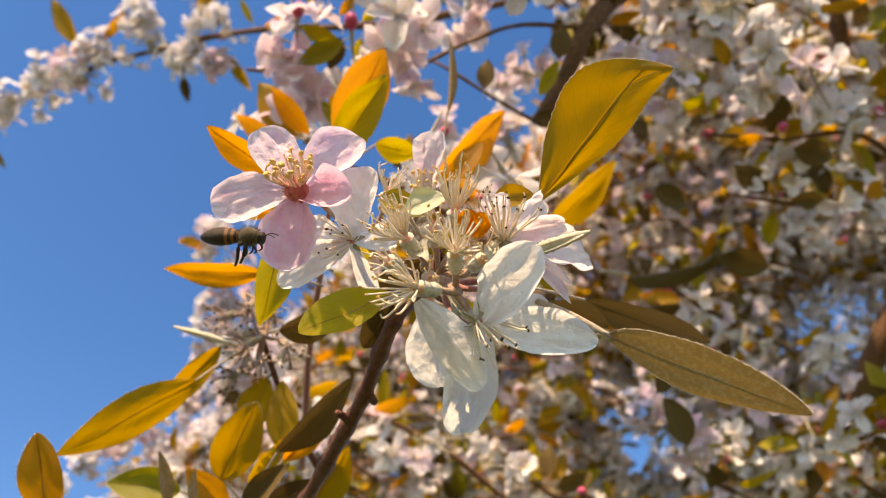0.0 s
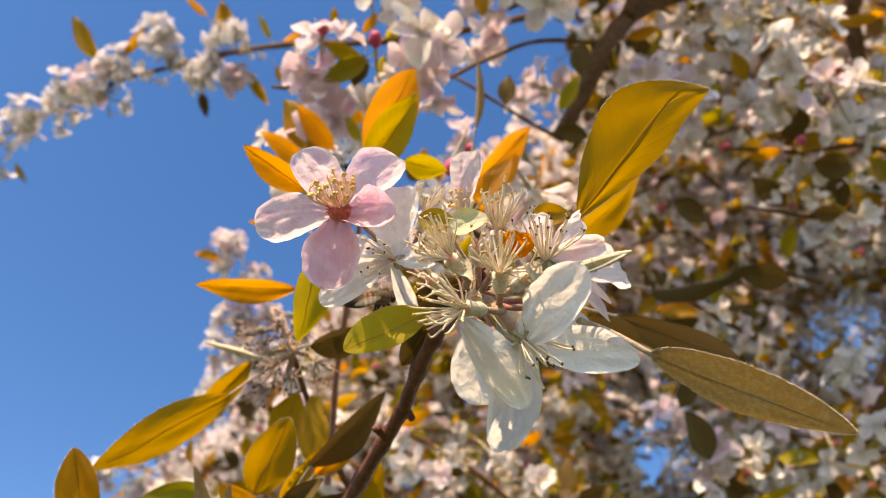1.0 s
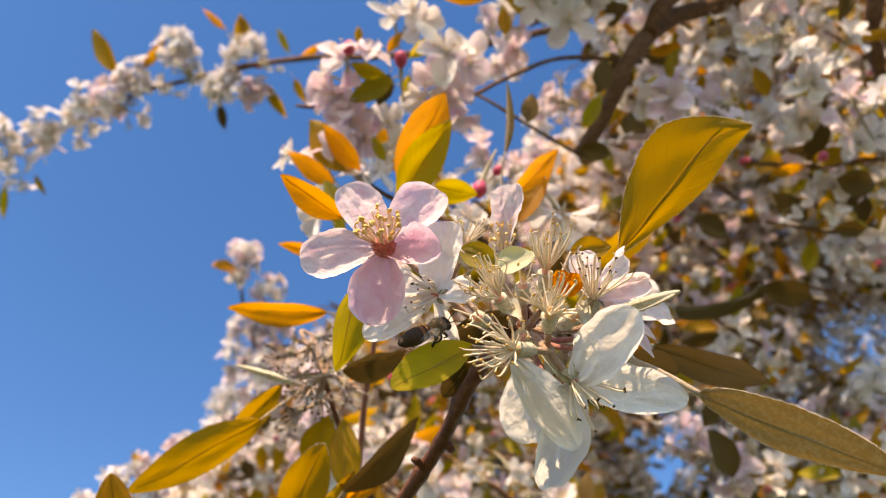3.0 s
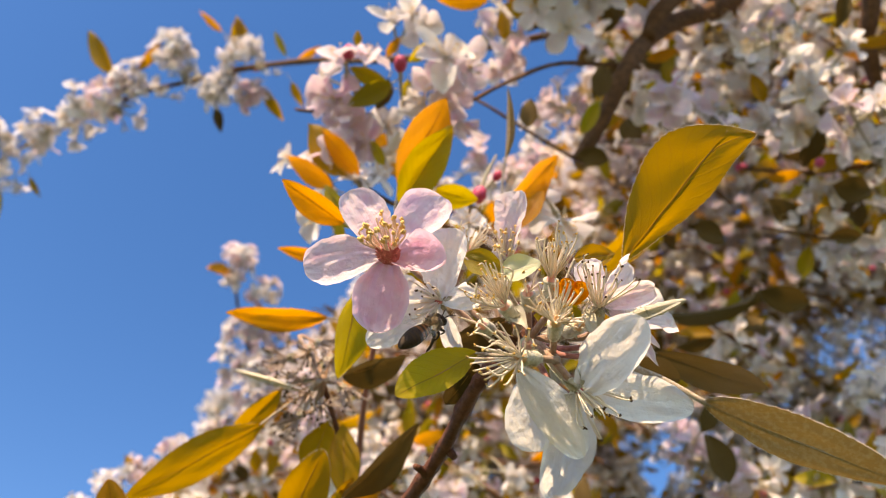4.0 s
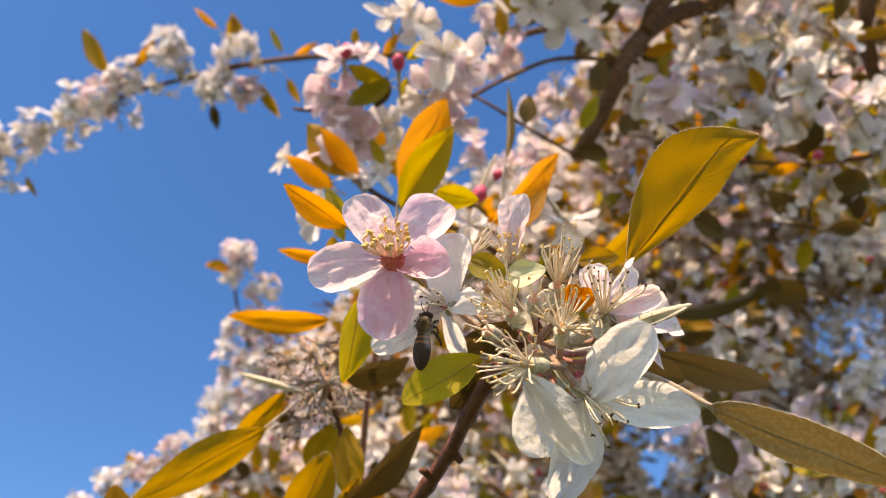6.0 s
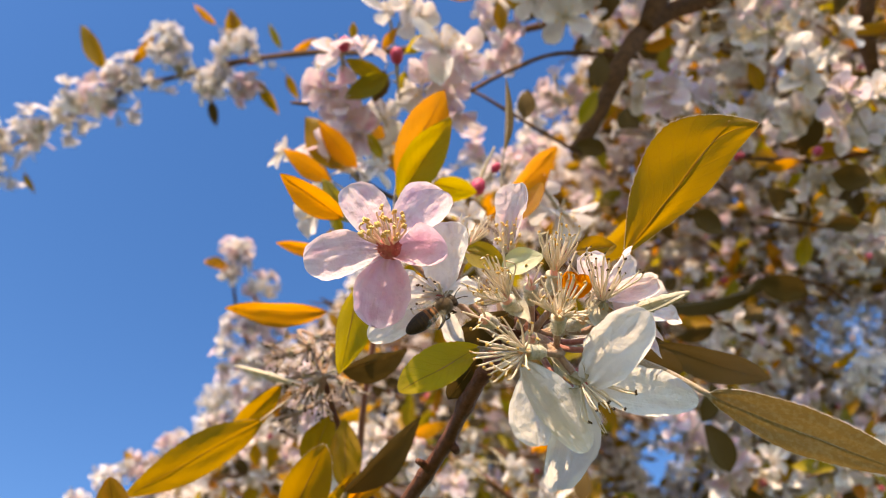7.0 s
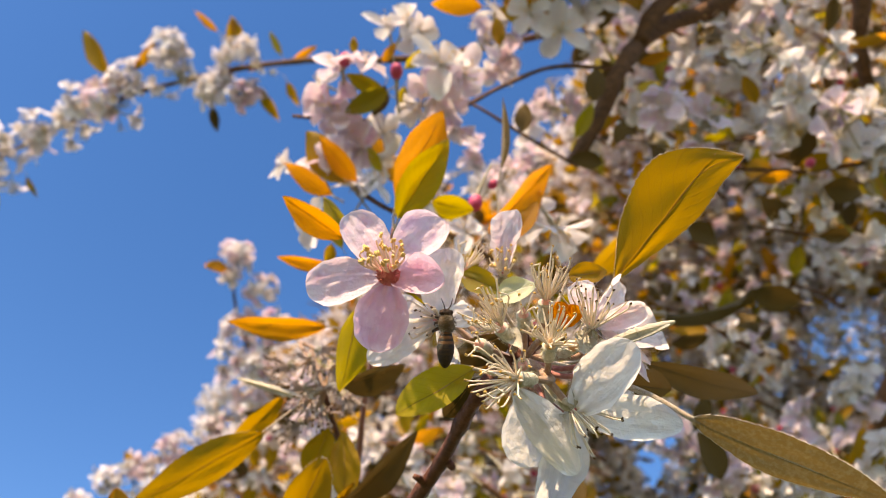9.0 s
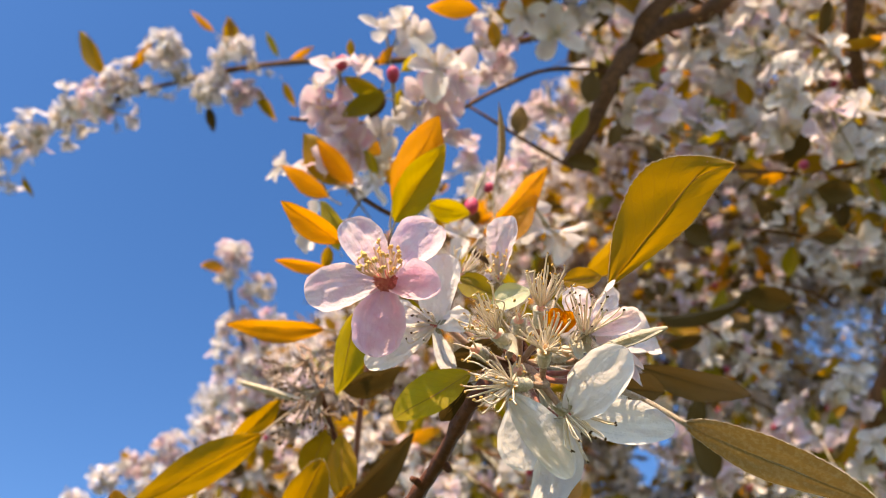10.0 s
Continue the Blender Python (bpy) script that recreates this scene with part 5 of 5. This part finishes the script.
def far_crown(ring, gaps, count, deep, seed):
    """The depth of the crown, too far to count, and the masses added above it for shade: loose petals and leaves in one
    mesh.
    """
    r = random.Random(seed)
    xs, ys, z = [p[0] for p in ring], [p[1] for p in ring], ring[0][2]
    bm = bmesh.new()
    made = 0
    while made < count:
        x, y = r.uniform(min(xs), max(xs)), r.uniform(min(ys), max(ys))
        if not inside(x, y, ring) or any(math.hypot(x - g[0], y - g[1]) < g[2] * 1.15 for g in gaps):
            continue
        made += 1
        kind = r.random()
        c = Vector((x, y, z + r.uniform(-1, 1) * deep)) * MM
        for k in range(5 if kind < 0.72 else 2):
            m = Matrix.Translation(c) @ Euler((r.uniform(-3, 3), r.uniform(-3, 3), r.uniform(-3, 3))).to_matrix().to_4x4()
            if kind < 0.72:
                petal_sheet(bm, 19 * MM, 13 * MM, 0.3, 0.1, 0.1, k, 2, 2, 0, m)
            else:
                leaf_sheet(bm, 40 * MM, 17 * MM, 0.3, 0.1, 0, k, 2, 3, 1 if kind < 0.88 else 2, m)
    return mesh_of("far_blossom", bm, PETAL_FAR, LEAF_OCHRE, LEAF_BROWN)


far_ring = [(457.7, 754.7, -1710.0), (370.8, 465.0, -1710.0), (312.9, 262.2, -1710.0), (110.1, 117.3, -1710.0), (-208.6, -56.5, -1710.0), (-295.5, -215.8, -1710.0), (-498.3, -317.2, -1710.0), (-556.2, -491.0, -1710.0), (-773.5, -621.4, -1710.0), (1399.3, -751.8, -1710.0), (1399.3, 754.7, -1710.0)]
far_gaps = [(*(1073.3, -259.3, -1710.0)[:2], 115), (*(595.3, -520.0, -1710.0)[:2], 105), (*(189.8, 259.3, -1710.0)[:2], 60), (*(851.7, 421.5, -1710.0)[:2], 48)]
near_ring = [(382.3, 587.5, -1350.0), (311.9, 376.4, -1350.0), (253.3, 212.2, -1350.0), (89.1, 95.0, -1350.0), (-98.5, -10.6, -1350.0), (-227.5, -163.0, -1350.0), (-391.6, -245.1, -1350.0), (-426.8, -397.5, -1350.0), (-567.5, -503.0, -1350.0), (-626.2, -608.6, -1350.0), (1132.7, -608.6, -1350.0), (1132.7, 587.5, -1350.0)]
near_gaps = [(*(868.9, -209.9, -1350.0)[:2], 94), (*(481.9, -421.0, -1350.0)[:2], 86), (*(153.6, 209.9, -1350.0)[:2], 60), (*(689.5, 341.2, -1350.0)[:2], 38)]
# Two extra masses above the view, added to shade the crown and the limb.
top_shade_ring = [(73.6, 635.2, -648.0), (92.6, 362.3, -648.0), (200.5, 337.0, -648.0), (346.5, 337.0, -648.0), (346.5, 635.2, -648.0)]
limb_shade_ring = [(34.4, 308.8, -288.0), (41.6, 197.6, -288.0), (116.9, 197.6, -288.0), (109.8, 308.8, -288.0)]
for ring, gaps, count, deep, seed in ((far_ring, far_gaps, 12000, 420, 9), (near_ring, near_gaps, 12500, 150, 10), (top_shade_ring, [], 420, 330, 11), (limb_shade_ring, [], 320, 60, 12)):
    far = new("far_blossom", far_crown(ring, gaps, count, deep, seed))
    far.matrix_world = SLOPE
    tagged(far, "blossom and olive leaves: crown depths, plus masses added above for shade", "blossom", "", "stuff")

# ---- the bee ----
bee = new("honeybee")
tagged(bee, "dark honeybee with an amber banded abdomen", "bee")


def bee_part(name, bm, *materials, parent=None, label=""):
    ob = new(name, mesh_of(name, bm, *materials))
    ob.parent = parent or bee
    return tagged(ob, label)


bm = bmesh.new()
ball(bm, (0.2 * MM, 0, 0), (2.5 * MM, 2.1 * MM, 2.1 * MM), 0, None, 16, 12)
r = random.Random(3)
for k in range(420):
    d = Vector((r.gauss(0, 1), r.gauss(0, 1), r.gauss(0.2, 1))).normalized()
    p = Vector((d.x * 2.4 + 0.2, d.y * 2.0, d.z * 2.0)) * MM
    tube(bm, (p, p + (d + Vector((r.gauss(0, 0.3), r.gauss(0, 0.3), 0))) * 0.7 * MM), 0.05 * MM, 0.02 * MM, 3, 0, False)
bee_part("thorax", bm, BEE_FUR, label="furry brown thorax")
bm = bmesh.new()
made = ball(bm, (0, 0, 0), (1, 1, 1), 0, None, 18, 40)
for v in made:
    c = v.co.copy()
    x = c.z
    step = 1 - 0.05 * ((x * 4.0) % 1.0)
    taper = 1 - 0.12 * max(0, -x) ** 2
    v.co = Vector((-6.0 + x * 4.9, c.x * 2.25 * step * taper, c.y * 2.1 * step * taper - 0.10 * (x - 1) ** 2)) * MM
for f in bm.faces:
    x = (f.calc_center_median().x / MM + 6.0) / 4.9
    f.material_index = 1 if x > 0.25 and (x * 4.0) % 1.0 < 0.6 else (2 if (x * 4.0) % 1.0 > 0.78 and x > -0.7 else 0)
bee_part("abdomen", bm, BEE_DARK, BEE_GOLD, BEE_BAND, label="dark abdomen with amber bands")
bm = bmesh.new()
ball(bm, (2.9 * MM, 0, -0.35 * MM), (1.0 * MM, 1.55 * MM, 1.45 * MM), 0, None, 14, 10)
for y in (-1, 1):
    ball(bm, (2.95 * MM, y * 1.25 * MM, -0.1 * MM), (0.65 * MM, 0.5 * MM, 1.05 * MM), 0, None, 10, 8)
head = bee_part("head", bm, BEE_DARK)
for y in (-1, 1):
    bm = bmesh.new()
    tube(bm, [Vector(p) * MM for p in ((3.7, y * 0.4, 0.1), (4.8, y * 0.9, 0.7), (6.4, y * 1.5, 0.2))], 0.13 * MM, 0.11 * MM, 5)
    bee_part("antenna", bm, BEE_DARK, parent=head)
for y in (-1, 1):
    for x, fx, drop in ((1.2, 2.4, 3.4), (0.4, 0.2, 4.2), (-0.8, -2.0, 6.4)):
        bm = bmesh.new()
        tube(bm, [Vector(p) * MM for p in ((x, y * 1.1, -1.2), ((x + fx) / 2, y * 2.2, -1.6), (fx, y * 1.9, -0.66 * drop - 0.6), (fx - 0.7, y * 1.5, -drop))], (0.55 if x < 0 else 0.36) * MM, (0.26 if x < 0 else 0.15) * MM, 6)
        bee_part("leg", bm, BEE_DARK)
wings = []
for y in (-1, 1):
    for length, width, x in ((9.0, 3.2, 0.8), (6.2, 2.3, -0.5)):
        bm = bmesh.new()
        leaf_sheet(bm, length * MM, width * MM, 0.03, 0.02, 0, x, 5, 12, 0, None, 0, 0.62)
        wing = bee_part("wing", bm, WING, label="clear veined wing")
        wings.append((wing, y, x))


def bee_pose(place_mm, heading, top):
    """Heading along x, top along z, in the slope's directions."""
    x = (SLOPE.to_3x3() @ Vector(heading)).normalized()
    z = SLOPE.to_3x3() @ Vector(top)
    z = (z - x * z.dot(x)).normalized()
    m = Matrix((x, z.cross(x), z)).transposed().to_4x4()
    m.translation = SLOPE @ mm(place_mm) + x * 1.2 * MM
    return m


def wing_pose(y, x, swung, lift):
    """A wing's pose on the thorax; swung: 0 straight out, 90 folded back."""
    m = Matrix.Rotation(radians(y * swung if y > 0 else 180 + y * swung), 4, "Z") @ Matrix.Rotation(radians(lift), 4, "X")
    m.translation = Vector((x, y * 1.0, 1.35)) * MM
    return m


def motions():
    walk(bee, [(t, bee_pose(p, h, u)) for t, p, h, u in (
        (0.0, (-20.6, -15.7, 12.6), (1, -0.02, 0.1), (0, 1, 0.15)),
        (0.1, (-14.3, -15.2, 12.6), (1, -0.05, 0.1), (0, 1, 0.2)),
        (0.2, (-7.2, -16.4, 12.6), (1, -0.08, 0.1), (0, 1, 0.3)),
        (0.3, (-8.4, -16.8, 12.6), (1, 0.0, 0.1), (0, 1, 0.3)),
        (0.4, (-5.3, -20.3, 10.8), (1, 0.12, 0.0), (0, 1, 0.3)),
        (0.5, (-5.6, -25.0, 9.0), (1, 0.4, -0.2), (-0.3, 1, 0.3)),
        (0.6, (-6.3, -26.7, 5.4), (0.75, 0.75, -0.2), (-0.7, 0.7, 0.3)),
        (0.7, (-4.7, -28.4, 0.0), (0.5, 0.6, -0.6), (-0.6, 0.7, 0.5)),
        (0.8, (-5.1, -32.7, -10.8), (0.9, -0.1, -0.3), (0, 1, 0.5)),
        (1.0, (-3.6, -27.5, -21.6), (0.9, 0.1, -0.1), (0, 0.8, 0.6)),
        (1.4, (-2.4, -25.5, -19.8), (0.9, 0.3, 0), (-0.2, 0.6, 0.8)),
        (1.5, (-0.5, -28.1, -10.8), (0.8, 0.4, -0.2), (-0.3, 0.5, 0.8)),
        (1.6, (0.3, -25.0, 0.0), (0.7, 0.45, -0.5), (-0.3, 0.5, 0.8)),
        (2.0, (-1.1, -24.4, 1.8), (0.6, 0.6, -0.6), (-0.3, 0.5, 0.8)),
        (2.4, (-0.9, -23.7, 1.8), (0.75, 0.35, -0.6), (-0.2, 0.5, 0.8)),
        (2.7, (1.1, -25.3, 1.8), (0.85, 0.3, -0.5), (-0.2, 0.5, 0.8)),
        (3.8, (-0.7, -22.2, 1.8), (0.75, 0.4, -0.6), (-0.2, 0.5, 0.8)),
        (4.4, (-1.1, -23.3, 1.8), (0.7, 0.5, -0.6), (-0.2, 0.5, 0.8)),
        (4.8, (-1.0, -22.8, 1.8), (0.65, 0.58, -0.6), (-0.2, 0.5, 0.8)),
        (5.2, (-0.9, -22.5, 1.8), (0.6, 0.62, -0.6), (-0.2, 0.5, 0.8)),
        (5.7, (-3.5, -22.7, 1.8), (0.1, 0.85, -0.5), (-0.5, 0.3, 0.8)),
        (6.8, (-0.6, -19.5, 1.8), (0.5, 0.8, -0.3), (-0.2, 0.4, 0.9)),
        (7.2, (1.9, -20.0, 1.8), (1, 0.25, -0.3), (-0.1, 0.5, 0.8)),
        (7.6, (1.8, -20.4, 1.8), (1, 0.3, -0.3), (-0.1, 0.6, 0.8)),
        (8.0, (4.3, -19.2, 0.0), (0.25, 0.75, -0.75), (-0.25, 0.5, 0.8)),
        (8.4, (3.3, -20.2, 0.0), (0.3, 0.9, -0.4), (-0.1, 0.3, 0.9)),
        (8.8, (3.5, -18.1, 1.8), (0.05, 1, -0.1), (0.3, 0.1, 0.9)),
        (9.2, (3.9, -18.6, 1.8), (-0.1, 1, -0.1), (0.3, 0.1, 0.9)),
        (9.4, (4.9, -17.8, 1.8), (-0.4, 0.8, -0.1), (0.3, 0.3, 0.9)),
        (9.5, (2.2, -16.5, 3.6), (0, 1, 0), (0.2, 0.1, 0.9)),
        (9.6, (2.5, -16.4, 9.0), (0.5, 0.8, 0.1), (-0.3, 0.3, 0.9)),
        (9.7, (9.5, -26.5, 36.0), (1, 0.0, 0.2), (0, 1, 0.2)),
        (9.8, (38.9, -8.3, 50.4), (0.8, 0.55, 0.2), (-0.5, 0.8, 0.3)),
        (9.9, (91.6, 28.3, 68.4), (0.8, 0.5, 0.2), (-0.5, 0.8, 0.3)),
        (10.0, (156.8, 70.7, 72.0), (0.8, 0.5, 0.2), (-0.5, 0.8, 0.3)),
    )])
    for wing, y, x in wings:
        out, rest = wing_pose(y, x, 25, 35), wing_pose(y, x, 68, 6)
        walk(wing, [(0.0, out), (0.7, out), (0.9, rest), (9.6, rest), (9.7, out), (10.0, out)])


motions()
